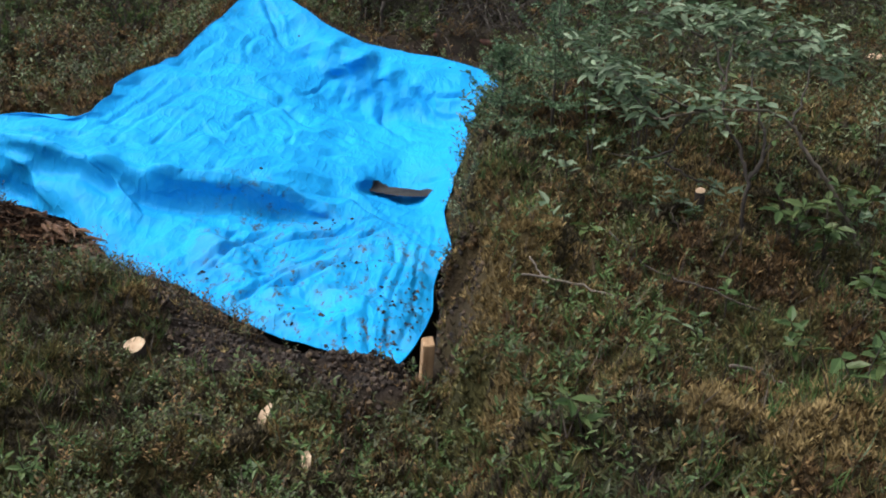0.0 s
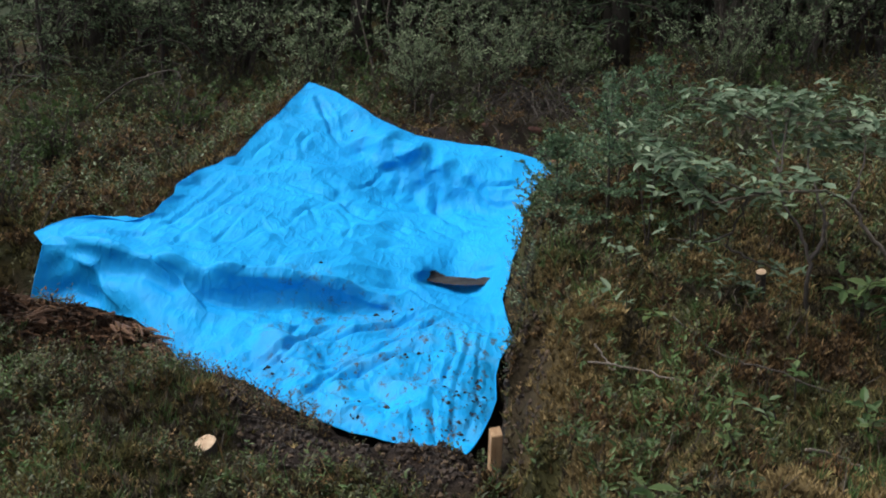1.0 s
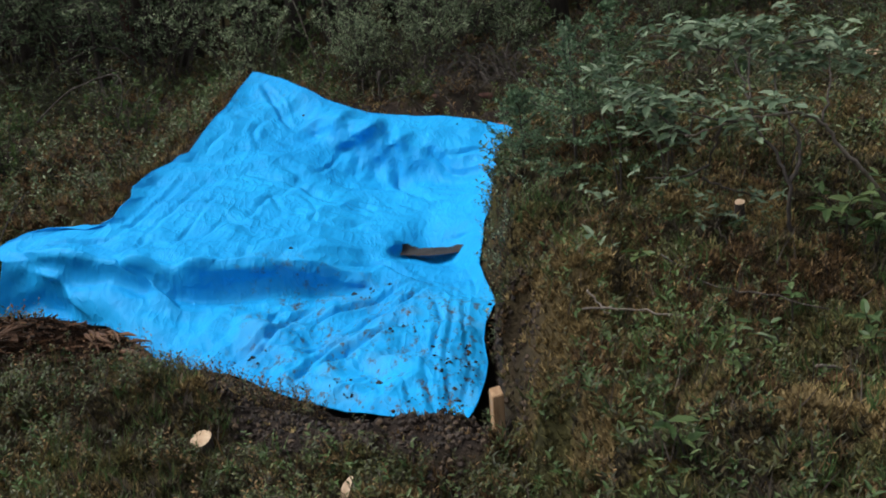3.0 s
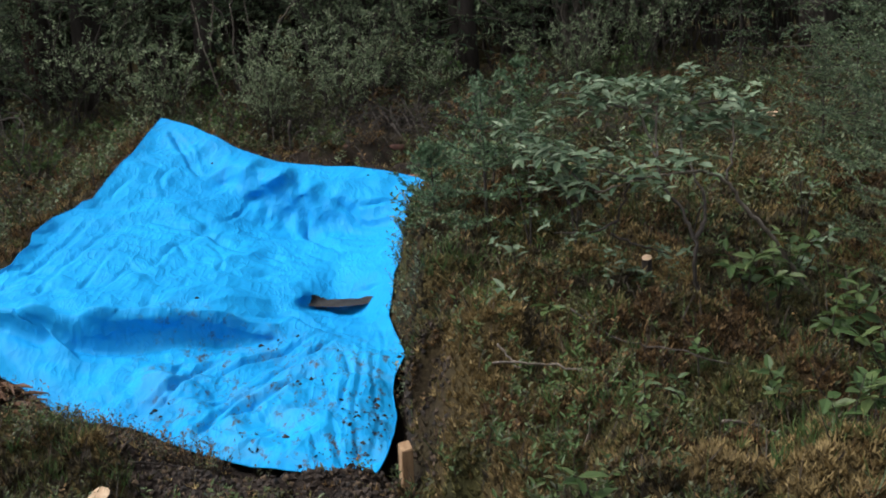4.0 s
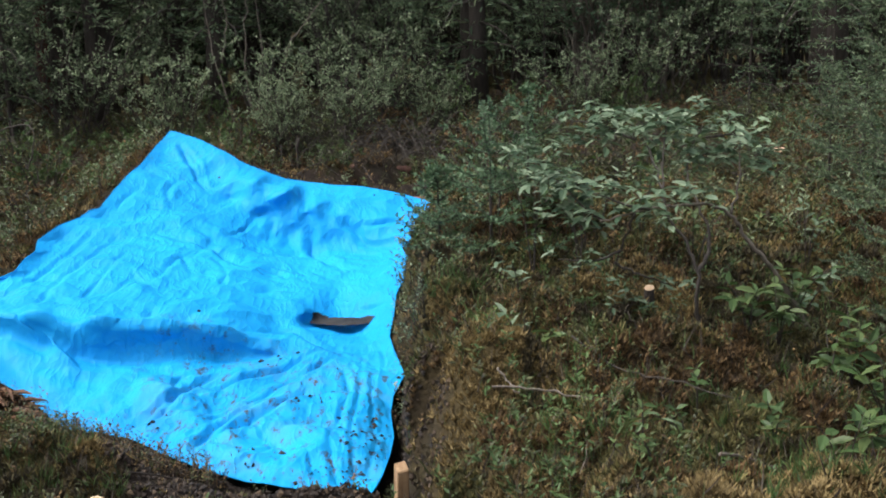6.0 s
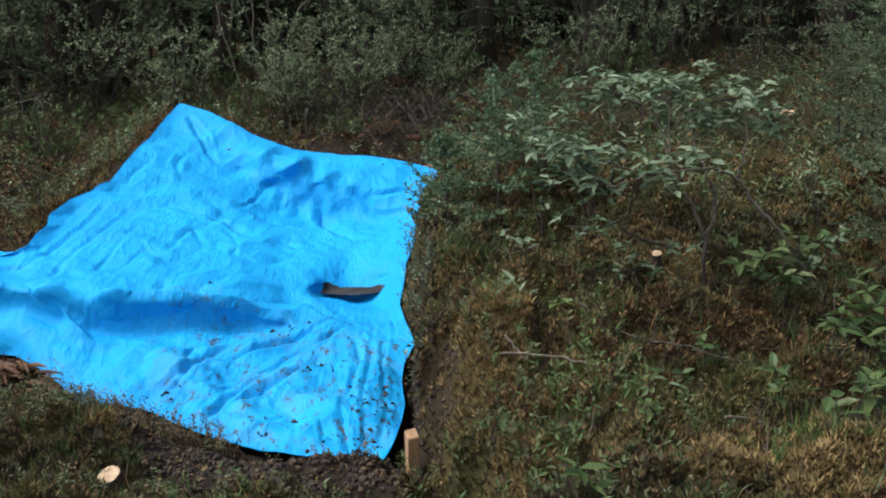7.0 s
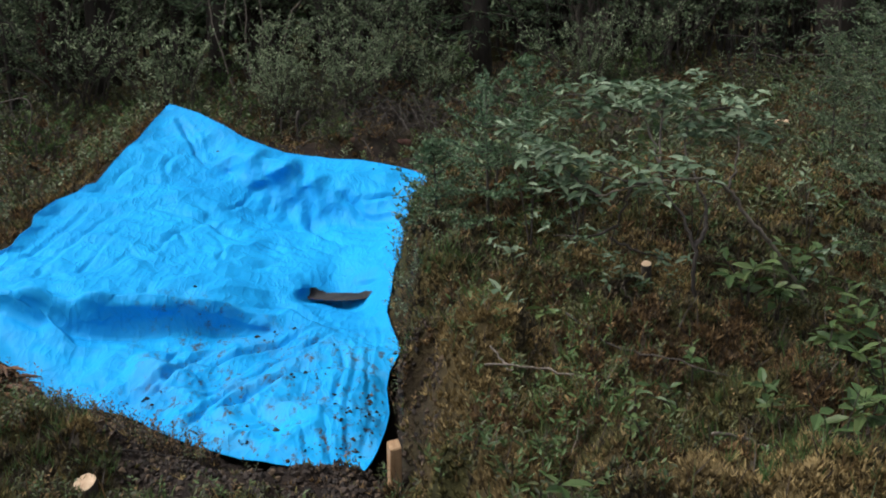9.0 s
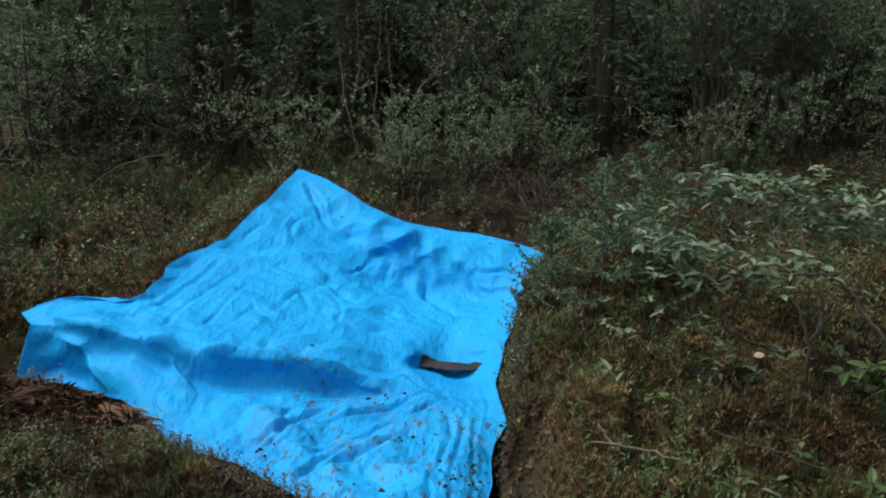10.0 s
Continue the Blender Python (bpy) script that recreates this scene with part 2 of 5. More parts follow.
M_DRY = leaf_material("dry_stem", [(0, (0.023, 0.018, 0.017)), (0.8, (0.064, 0.05, 0.042)), (1, (0.184, 0.16, 0.14))], 0.8, 0.1)
M_GREEN = leaf_material("bright_leaf", [(0, (0.037, 0.075, 0.024)), (0.6, (0.069, 0.125, 0.042)), (1, (0.11, 0.16, 0.06))], 0.45, 0.3)
M_WILLOW = leaf_material("willow_leaf", [(0, (0.05, 0.095, 0.055)), (0.6, (0.12, 0.185, 0.115)), (1, (0.22, 0.29, 0.2))], 0.5, 0.25)
M_THICKET = leaf_material("thicket_leaf", [(0, (0.05, 0.08, 0.045)), (0.6, (0.16, 0.215, 0.13)), (1, (0.34, 0.41, 0.27))], 0.55, 0.45)
M_NEEDLE = leaf_material("spruce_needle", [(0, (0.045, 0.08, 0.048)), (0.6, (0.105, 0.16, 0.092)), (1, (0.2, 0.26, 0.15))], 0.6, 0.3)
M_YOUNG = leaf_material("young_spruce_needle", [(0, (0.056, 0.11, 0.06)), (0.6, (0.112, 0.193, 0.105)), (1, (0.176, 0.274, 0.166))], 0.6, 0.15)
M_BARK = bark_material("spruce_bark", (0.014, 0.011, 0.009), (0.05, 0.038, 0.03))
M_REDBARK = bark_material("red_bark", (0.03, 0.012, 0.008), (0.10, 0.04, 0.026))
M_TWIG = bark_material("willow_bark", (0.014, 0.011, 0.009), (0.06, 0.048, 0.04), 60)
M_GREYTWIG = bark_material("grey_twig", (0.06, 0.05, 0.042), (0.2, 0.165, 0.135), 60)
M_STAKE = wood_material("stake_wood", (0.28, 0.165, 0.085), (0.52, 0.35, 0.2))
M_CUT = wood_material("cut_wood", (0.42, 0.28, 0.17), (0.66, 0.52, 0.37), (25, 25, 25))
M_ROTTEN = wood_material("rotten_wood", (0.045, 0.022, 0.012), (0.2, 0.10, 0.05), (20, 90, 90))
M_BOARD = wood_material("board_wood", (0.16, 0.07, 0.04), (0.30, 0.15, 0.09), (4, 50, 50))


def build_silt_shade(nt, b):
    v = coords(nt)
    f = tex_noise(nt, v, 16, 6, 0.7)
    # near-black: silt, with the shade of the tarp's sag put into its colour
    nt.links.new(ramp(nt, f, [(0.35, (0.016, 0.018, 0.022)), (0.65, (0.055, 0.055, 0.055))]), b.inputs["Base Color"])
    b.inputs["Roughness"].default_value = 0.85
    b.inputs["Specular IOR Level"].default_value = 0.1
    bump(nt, b, f, 0.3, 0.006)


def build_soil(nt, b):
    g = nt.nodes.new("ShaderNodeNewGeometry")
    nt.links.new(ramp(nt, g.outputs["Random Per Island"], [(0, (0.012, 0.009, 0.008)), (0.7, (0.04, 0.027, 0.02)), (1, (0.09, 0.06, 0.035))]), b.inputs["Base Color"])
    b.inputs["Roughness"].default_value = 0.9
    bump(nt, b, tex_noise(nt, coords(nt), 80, 4), 0.6, 0.004)


M_SILT_SHADE = material("silt_and_shade", build_silt_shade)
M_SOIL = material("soil_lump", build_soil)

# ---- the tarp: its outline, what holds it up, and its creases ----
# edges: how far along, and the place; inner places: across, along, and the place
EDGE_FRONT = [(0, 0.038, 3.58, -0.002), (0.063, -0.066, 3.62, -0.007), (0.124, -0.169, 3.66, -0.002), (0.198, -0.296, 3.71, 0.009), (0.246, -0.384, 3.755, 0), (0.291, -0.462, 3.79, 0.015), (0.348, -0.566, 3.84, 0.022), (0.402, -0.67, 3.93, 0.031), (0.451, -0.772, 4.04, 0.032), (0.498, -0.885, 4.17, 0.018), (0.541, -0.991, 4.26, 0.003), (0.619, -1.18, 4.37, -0.022), (0.676, -1.286, 4.48, 0.027), (0.737, -1.426, 4.62, 0.063), (0.775, -1.53, 4.72, 0.073), (0.812, -1.648, 4.82, 0.052), (0.85, -1.768, 4.92, 0.046), (0.903, -1.904, 4.95, 0.046), (0.947, -2.004, 4.95, 0.016), (1, -2.115, 4.92, 0.014)]
EDGE_RIGHT = [(0, 0.038, 3.58, -0.002), (0.087, 0.082, 3.8, -0.015), (0.155, 0.112, 3.98, -0.017), (0.21, 0.128, 4.2, -0.042), (0.279, 0.114, 4.38, -0.019), (0.333, 0.129, 4.5, 0.01), (0.406, 0.182, 4.64, 0.048), (0.478, 0.145, 4.85, 0.078), (0.531, 0.123, 4.98, 0.115), (0.603, 0.148, 5.2, 0.158), (0.665, 0.165, 5.38, 0.205), (0.748, 0.238, 5.6, 0.264), (0.821, 0.324, 5.8, 0.306), (0.919, 0.449, 6.1, 0.362), (1, 0.574, 6.35, 0.403)]
EDGE_BACK = [(0, 0.574, 6.35, 0.403), (0.08, 0.452, 6.5, 0.424), (0.166, 0.311, 6.65, 0.443), (0.245, 0.175, 6.72, 0.473), (0.342, 0.002, 6.78, 0.494), (0.418, -0.138, 6.82, 0.503), (0.495, -0.28, 6.86, 0.515), (0.601, -0.475, 6.88, 0.548), (0.674, -0.602, 6.92, 0.596), (0.757, -0.755, 7, 0.65), (0.827, -0.877, 7.1, 0.709), (0.892, -1.011, 7.25, 0.749), (0.944, -1.128, 7.38, 0.776), (1, -1.257, 7.5, 0.794)]
EDGE_LEFT = [(0, -2.115, 4.92, 0.014), (0.087, -2.102, 5, 0.167), (0.167, -2.084, 5.08, 0.307), (0.202, -2.181, 5.2, 0.33), (0.247, -2.128, 5.28, 0.351), (0.297, -2.05, 5.34, 0.372), (0.344, -1.959, 5.37, 0.378), (0.385, -1.876, 5.38, 0.368), (0.429, -1.776, 5.36, 0.355), (0.461, -1.716, 5.38, 0.363), (0.5, -1.66, 5.45, 0.379), (0.534, -1.648, 5.56, 0.409), (0.566, -1.626, 5.68, 0.422), (0.591, -1.66, 5.83, 0.444), (0.653, -1.597, 6.02, 0.484), (0.703, -1.521, 6.15, 0.498), (0.727, -1.485, 6.2, 0.521), (0.752, -1.436, 6.24, 0.527), (0.808, -1.397, 6.45, 0.593), (0.855, -1.358, 6.65, 0.645), (0.899, -1.315, 6.85, 0.684), (0.949, -1.289, 7.15, 0.742), (1, -1.257, 7.5, 0.794)]
ROLL_TOP = [(0.168, 0.912, -1.855, 5.03, 0.331), (0.165, 0.853, -1.691, 4.96, 0.326), (0.223, 0.723, -1.391, 4.86, 0.301), (0.323, 0.642, -1.118, 4.82, 0.276), (0.372, 0.542, -0.863, 4.83, 0.242), (0.425, 0.432, -0.619, 4.9, 0.183), (0.438, 0.318, -0.416, 4.93, 0.118)]
ROLL_FOOT = [(0.145, 0.907, -1.855, 5.02, 0.292), (0.122, 0.843, -1.696, 4.955, 0.245), (0.152, 0.72, -1.397, 4.86, 0.207), (0.247, 0.593, -1.124, 4.82, 0.169), (0.28, 0.482, -0.867, 4.83, 0.14), (0.343, 0.383, -0.619, 4.885, 0.093), (0.383, 0.297, -0.413, 4.9, 0.068), (0.105, 0.705, -1.356, 4.72, 0.15), (0.163, 0.578, -1.089, 4.68, 0.104), (0.208, 0.455, -0.836, 4.68, 0.084), (0.27, 0.345, -0.581, 4.66, 0.059)]
FLAP = [(0.115, 0.968, -2.037, 5.07, 0.204), (0.052, 0.925, -1.973, 5.06, 0.094), (0.028, 0.873, -1.839, 5, 0.074), (0.11, 0.9, -1.839, 4.97, 0.243), (0.055, 0.848, -1.716, 4.88, 0.157), (0.028, 0.805, -1.606, 4.79, 0.107)]
LOW_END = [(0.06, 0.642, -1.222, 4.52, 0.053), (0.077, 0.532, -0.967, 4.4, 0.054), (0.085, 0.432, -0.734, 4.22, 0.056), (0.077, 0.348, -0.562, 4.04, 0.039), (0.173, 0.328, -0.522, 4.32, 0.048), (0.223, 0.235, -0.337, 4.33, 0.049), (0.077, 0.25, -0.37, 3.93, 0.023), (0.09, 0.133, -0.146, 3.83, 0.03), (0.173, 0.182, -0.22, 4.12, 0.04), (0.182, 0.088, -0.038, 4.04, 0.033), (0.203, 0.043, 0.046, 4.08, 0.019), (0.283, 0.107, -0.084, 4.35, 0.049), (0.352, 0.173, -0.178, 4.62, 0.071), (0.378, 0.077, 0.018, 4.6, 0.058)]
SAG = [(0.532, 0.143, -0.133, 5.33, 0.059), (0.527, 0.22, -0.271, 5.31, 0.086), (0.535, 0.062, 0.012, 5.22, 0.063), (0.497, 0.143, -0.117, 5.12, 0.069), (0.49, 0.235, -0.272, 5.05, 0.111), (0.465, 0.145, -0.107, 4.98, 0.068), (0.508, 0.3, -0.397, 5.2, 0.117), (0.605, 0.068, 0.031, 5.4, 0.124)]
SLOPE_LOW = [(0.25, 0.807, -1.649, 5.22, 0.312), (0.443, 0.83, -1.42, 5.4, 0.328), (0.315, 0.718, -1.332, 5.1, 0.295), (0.5, 0.71, -1.107, 5.3, 0.302), (0.432, 0.657, -1.039, 5.02, 0.268), (0.54, 0.552, -0.817, 5.25, 0.264), (0.458, 0.52, -0.768, 5, 0.225), (0.583, 0.408, -0.562, 5.4, 0.228), (0.52, 0.38, -0.53, 5.18, 0.177), (0.625, 0.26, -0.294, 5.55, 0.192), (0.57, 0.238, -0.274, 5.35, 0.146), (0.682, 0.115, -0.011, 5.68, 0.193)]
SLOPE_HIGH = [(0.557, 0.955, -1.583, 5.75, 0.391), (0.585, 0.853, -1.395, 5.85, 0.403), (0.682, 0.895, -1.368, 6.12, 0.473), (0.733, 0.818, -1.161, 6.2, 0.46), (0.645, 0.72, -1.086, 5.85, 0.377), (0.782, 0.748, -0.976, 6.25, 0.453), (0.743, 0.618, -0.805, 6, 0.348), (0.69, 0.48, -0.627, 5.85, 0.291), (0.633, 0.605, -0.889, 5.62, 0.312), (0.807, 0.935, -1.292, 6.5, 0.568), (0.875, 0.865, -1.097, 6.72, 0.602), (0.925, 0.958, -1.233, 7.05, 0.691), (0.94, 0.87, -1.042, 7, 0.664), (0.915, 0.8, -0.946, 6.85, 0.582)]
LIP = [(0.932, 0.73, -0.785, 6.72, 0.571), (0.978, 0.67, -0.604, 6.66, 0.604), (0.97, 0.562, -0.42, 6.52, 0.552), (0.938, 0.435, -0.249, 6.46, 0.482), (0.915, 0.32, -0.081, 6.42, 0.432), (0.91, 0.2, 0.117, 6.36, 0.394), (0.94, 0.11, 0.311, 6.34, 0.395)]
DROP = [(0.885, 0.682, -0.775, 6.64, 0.475), (0.868, 0.562, -0.587, 6.5, 0.409), (0.807, 0.415, -0.405, 6.36, 0.306), (0.787, 0.305, -0.233, 6.26, 0.265), (0.795, 0.217, -0.068, 6.2, 0.266), (0.818, 0.122, 0.124, 6.15, 0.271), (0.868, 0.068, 0.28, 6.15, 0.316), (0.785, 0.47, -0.53, 6.3, 0.301), (0.8, 0.635, -0.774, 6.2, 0.401), (0.675, 0.375, -0.472, 5.82, 0.239), (0.715, 0.228, -0.176, 5.92, 0.22), (0.75, 0.105, 0.069, 5.92, 0.224), (0.802, 0.052, 0.22, 5.95, 0.267)]
ROLL_CREST = ([(0.193, 0.97), (0.168, 0.853), (0.228, 0.728), (0.328, 0.647), (0.39, 0.555), (0.44, 0.438), (0.448, 0.305)], 0.03, 0.022)
CREASES_SMALL = [([(0.175, 0.565), (0.2, 0.453)], -0.012, 0.03), ([(0.075, 0.728), (0.177, 0.6)], -0.012, 0.03), ([(0.638, 0.525), (0.61, 0.44), (0.633, 0.348)], 0.012, 0.03), ([(0.853, 0.302), (0.84, 0.18), (0.88, 0.0975)], 0.016, 0.022), ([(0.763, 0.265), (0.787, 0.135)], 0.016, 0.02), ([(0.7, 0.288), (0.675, 0.215)], -0.012, 0.02), ([(0.15, 0.968), (0.11, 0.888), (0.0125, 0.802)], 0.025, 0.02), ([(0.045, 0.973), (0.01, 0.893), (0.0075, 0.833)], 0.02, 0.016), ([(0.0375, 0.633), (0.107, 0.6)], 0.012, 0.02)]
FOLDS_PEAK = [([(0.983, 0.963), (0.943, 0.892), (0.908, 0.822), (0.878, 0.758)], -0.03, 0.022), ([(0.978, 0.944), (0.939, 0.848), (0.891, 0.773)], -0.02, 0.015), ([(0.886, 0.855), (0.838, 0.859), (0.799, 0.807)], -0.018, 0.02), ([(0.882, 0.762), (0.934, 0.721), (0.969, 0.665)], 0.02, 0.025), ([(0.969, 0.658), (0.913, 0.584), (0.847, 0.509), (0.795, 0.476)], -0.03, 0.03), ([(0.987, 0.532), (0.895, 0.439), (0.803, 0.353), (0.747, 0.268), (0.716, 0.19)], -0.04, 0.035), ([(0.926, 0.383), (0.869, 0.275), (0.834, 0.201), (0.838, 0.123)], -0.03, 0.03), ([(0.782, 0.602), (0.808, 0.576), (0.856, 0.569)], -0.018, 0.015), ([(0.646, 0.312), (0.677, 0.361), (0.681, 0.454)], -0.022, 0.018), ([(0.699, 0.773), (0.725, 0.68), (0.716, 0.569), (0.668, 0.454)], -0.018, 0.025), ([(0.943, 0.115), (0.9, 0.193), (0.865, 0.268)], -0.02, 0.02)]
FOLDS_SLOPE = [([(0.266, 0.807), (0.415, 0.877), (0.55, 0.896), (0.624, 0.881)], -0.03, 0.025), ([(0.245, 0.747), (0.41, 0.818), (0.546, 0.844), (0.638, 0.822)], -0.022, 0.02), ([(0.323, 0.71), (0.502, 0.784), (0.611, 0.762)], -0.02, 0.02), ([(0.48, 0.918), (0.563, 0.907), (0.655, 0.892)], -0.024, 0.02), ([(0.402, 0.721), (0.498, 0.729), (0.568, 0.717)], -0.018, 0.018), ([(0.555, 0.673), (0.611, 0.647), (0.668, 0.639), (0.616, 0.569)], -0.026, 0.024), ([(0.721, 0.914), (0.786, 0.952), (0.821, 0.922)], -0.022, 0.02), ([(0.201, 0.944), (0.218, 0.888), (0.249, 0.822), (0.328, 0.788)], -0.03, 0.025), ([(0.738, 0.9), (0.777, 0.859), (0.79, 0.788)], -0.016, 0.016), ([(0.729, 0.639), (0.642, 0.491), (0.581, 0.491)], -0.018, 0.022), ([(0.59, 0.394), (0.62, 0.342), (0.629, 0.264)], -0.022, 0.025), ([(0.795, 0.669), (0.795, 0.546), (0.76, 0.446)], 0.018, 0.03)]
FOLDS_SAG = [([(0.463, 0.152), (0.38, 0.245), (0.262, 0.323), (0.153, 0.435), (0.026, 0.513)], -0.035, 0.02), ([(0.301, 0.338), (0.227, 0.39), (0.109, 0.45), (0.017, 0.487)], -0.03, 0.018), ([(0.293, 0.361), (0.218, 0.424), (0.162, 0.442)], -0.02, 0.015), ([(0.31, 0.175), (0.231, 0.23), (0.162, 0.286), (0.07, 0.357)], -0.036, 0.02), ([(0.253, 0.245), (0.14, 0.327), (0.044, 0.372), (0.0, 0.383)], -0.026, 0.016), ([(0.376, 0.204), (0.236, 0.268), (0.162, 0.335), (0.079, 0.413)], -0.022, 0.014), ([(0.445, 0.138), (0.384, 0.197), (0.301, 0.219)], -0.026, 0.016), ([(0.48, 0.379), (0.507, 0.271), (0.472, 0.208), (0.454, 0.152)], -0.035, 0.025), ([(0.642, 0.011), (0.611, 0.074), (0.581, 0.145)], -0.022, 0.016), ([(0.148, 0.212), (0.096, 0.242), (0.013, 0.29)], -0.018, 0.014)]
FOLDS_END = [([(0.406, 0.152), (0.332, 0.1), (0.253, 0.108), (0.192, 0.123), (0.096, 0.104), (0.0, 0.056)], -0.04, 0.018), ([(0.467, 0.089), (0.328, 0.074), (0.231, 0.082), (0.109, 0.067), (0.009, 0.011)], -0.03, 0.016), ([(0.415, 0.067), (0.301, 0.045), (0.21, 0.033), (0.122, 0.037)], -0.03, 0.016), ([(0.345, 0.019), (0.236, 0.022), (0.122, 0.033), (0.026, 0.011)], -0.024, 0.014), ([(0.362, 0.1), (0.284, 0.097), (0.17, 0.097), (0.074, 0.063)], 0.022, 0.016), ([(0.162, 0.197), (0.192, 0.145), (0.214, 0.123)], -0.022, 0.012), ([(0.153, 0.178), (0.079, 0.141), (0.009, 0.123)], -0.024, 0.014), ([(0.118, 0.223), (0.057, 0.19), (0.0, 0.182)], -0.018, 0.012), ([(0.537, 0.045), (0.48, 0.03), (0.402, 0.048)], -0.024, 0.016), ([(0.166, 0.156), (0.092, 0.123), (0.004, 0.086)], 0.018, 0.014)]
NU, NV = 330, 380


def along(edge, n):
    e, t = np.array(edge), np.linspace(0, 1, n)
    return np.stack([np.interp(t, e[:, 0], e[:, k]) for k in (1, 2, 3)], 1)


def line_distance(x, y, x0, y0, x1, y1):
    dx, dy = x1 - x0, y1 - y0
    t = np.clip(((x - x0) * dx + (y - y0) * dy) / (dx * dx + dy * dy + 1e-12), 0, 1)
    return np.hypot(x - x0 - t * dx, y - y0 - t * dy), t


def drape():
    """The sheet as a patch between its edges, laid over its supports."""
    c0, c1, d0, d1 = along(EDGE_FRONT, NV), along(EDGE_BACK, NV), along(EDGE_RIGHT, NU), along(EDGE_LEFT, NU)
    u, v = np.linspace(0, 1, NU)[:, None, None], np.linspace(0, 1, NV)[None, :, None]
    p = (1 - u) * c0[None] + u * c1[None] + (1 - v) * d0[:, None] + v * d1[:, None]
    p = p - ((1 - u) * (1 - v) * c0[0] + u * v * c1[-1] + (1 - u) * v * c0[-1] + u * (1 - v) * c1[0])
    held = np.array(ROLL_TOP + ROLL_FOOT + FLAP + LOW_END + SAG + SLOPE_LOW + SLOPE_HIGH + LIP + DROP)
    at = p[np.round(held[:, 0] * (NU - 1)).astype(int), np.round(held[:, 1] * (NV - 1)).astype(int)]
    e = np.linspace(0, 1, 26)
    border = np.concatenate([np.stack([e, 0 * e], 1), np.stack([e, 0 * e + 1], 1), np.stack([0 * e, e], 1)[1:-1], np.stack([0 * e + 1, e], 1)[1:-1]])
    nodes = np.concatenate([held[:, :2], border])
    want = np.concatenate([held[:, 2:] - at, np.zeros((len(border), 3))])
    kernel = lambda r2: np.sqrt(r2 + 3e-4)  # noqa: E731
    w = np.linalg.solve(kernel(((nodes[:, None] - nodes[None]) ** 2).sum(2)) - 3e-4 * np.eye(len(nodes)), want)
    for (nu, nv), k in zip(nodes, w):
        p = p + kernel((u - nu) ** 2 + (v - nv) ** 2) * k
    return p


def crumple(p):
    """How far each place of the sheet stands off its smooth shape."""
    x, y, z = p[..., 0], p[..., 1], p[..., 2]
    wx, wy = x + 0.012 * (fbm(x * 9, y * 9, 2, 3) - 0.5), y + 0.012 * (fbm(x * 9, y * 9, 2, 9) - 0.5)
    out = np.zeros(x.shape)
    for line, amp, width in [ROLL_CREST] + CREASES_SMALL:
        q = [p[int(a * (NU - 1)), int(b * (NV - 1))] for a, b in line]
        best, end = np.full(x.shape, 9.0), np.minimum(np.linalg.norm(p - q[0], axis=2), np.linalg.norm(p - q[-1], axis=2))
        for a, b in zip(q, q[1:]):
            d = b - a
            ox, oy, oz = wx - a[0], wy - a[1], z - a[2]
            t = np.clip((ox * d[0] + oy * d[1] + oz * d[2]) / (d @ d), 0, 1)
            best = np.minimum(best, np.sqrt((ox - t * d[0]) ** 2 + (oy - t * d[1]) ** 2 + (oz - t * d[2]) ** 2))
        out += amp * np.exp(-((best / width) ** 1.4)) * (0.35 + 0.65 * smooth(0, 0.15, end))
    # the long roll: a rounded crest with a hollow under it
    crest = np.interp(x, [-1.9, -1.69, -1.39, -1.12, -0.86, -0.62, -0.4], [5.05, 4.96, 4.86, 4.82, 4.83, 4.9, 4.94])
    d = crest - y
    out += (0.012 * np.exp(-(((d + 0.015) / 0.03) ** 2)) - 0.016 * np.exp(-(((d - 0.04) / 0.03) ** 2))) * smooth(-1.95, -1.75, x) * smooth(-0.3, -0.6, x)
    # slack under the far lip
    out -= 0.05 * np.exp(-(((x + 0.12 + 0.35 * (y - 6.3)) / 0.42) ** 2 + ((y - 6.22) / 0.16) ** 2))
    # sharp folds: a narrow valley with a soft swell along both sides
    for line, amp, width in FOLDS_PEAK + [(q, 0.5 * a, 0.8 * w) for q, a, w in FOLDS_SLOPE] + [(q, 0.85 * a, w) for q, a, w in FOLDS_SAG] + [(q, 0.32 * a, 0.8 * w) for q, a, w in FOLDS_END]:
        q = bend([p[int(a * (NU - 1)), int(b * (NV - 1))] for a, b in line], 3)
        best, end = np.full(x.shape, 9.0), np.minimum(np.linalg.norm(p - q[0], axis=2), np.linalg.norm(p - q[-1], axis=2))
        for a, b in zip(q, q[1:]):
            d = b - a
            ox, oy, oz = wx - a[0], wy - a[1], z - a[2]
            t = np.clip((ox * d[0] + oy * d[1] + oz * d[2]) / (d @ d + 1e-12), 0, 1)
            best = np.minimum(best, np.sqrt((ox - t * d[0]) ** 2 + (oy - t * d[1]) ** 2 + (oz - t * d[2]) ** 2))
        best = best / (0.8 * width)
        out += amp * (np.exp(-best) - 0.25 * np.exp(-((best - 2.2) ** 2))) * (0.15 + 0.85 * smooth(0, 0.2, end))
    low = smooth(5.1, 4.6, y + 0.35 * (x + 0.3)) * smooth(-1.3, -0.7, x)
    r, a = np.hypot(wx + 0.12, wy - 5.15), np.arctan2(wx + 0.12, 5.15 - wy)
    fan = 1 - np.abs(2 * fbm(a * 13 + 40, r * 1.3, 3, 71) - 1)
    out += 0.006 * (fan**2 - 0.5) * smooth(0.1, 0.3, r) * low
    off_roll = 1 - np.exp(-(((crest - y - 0.03) / 0.13) ** 2)) * smooth(-0.3, -0.6, x)
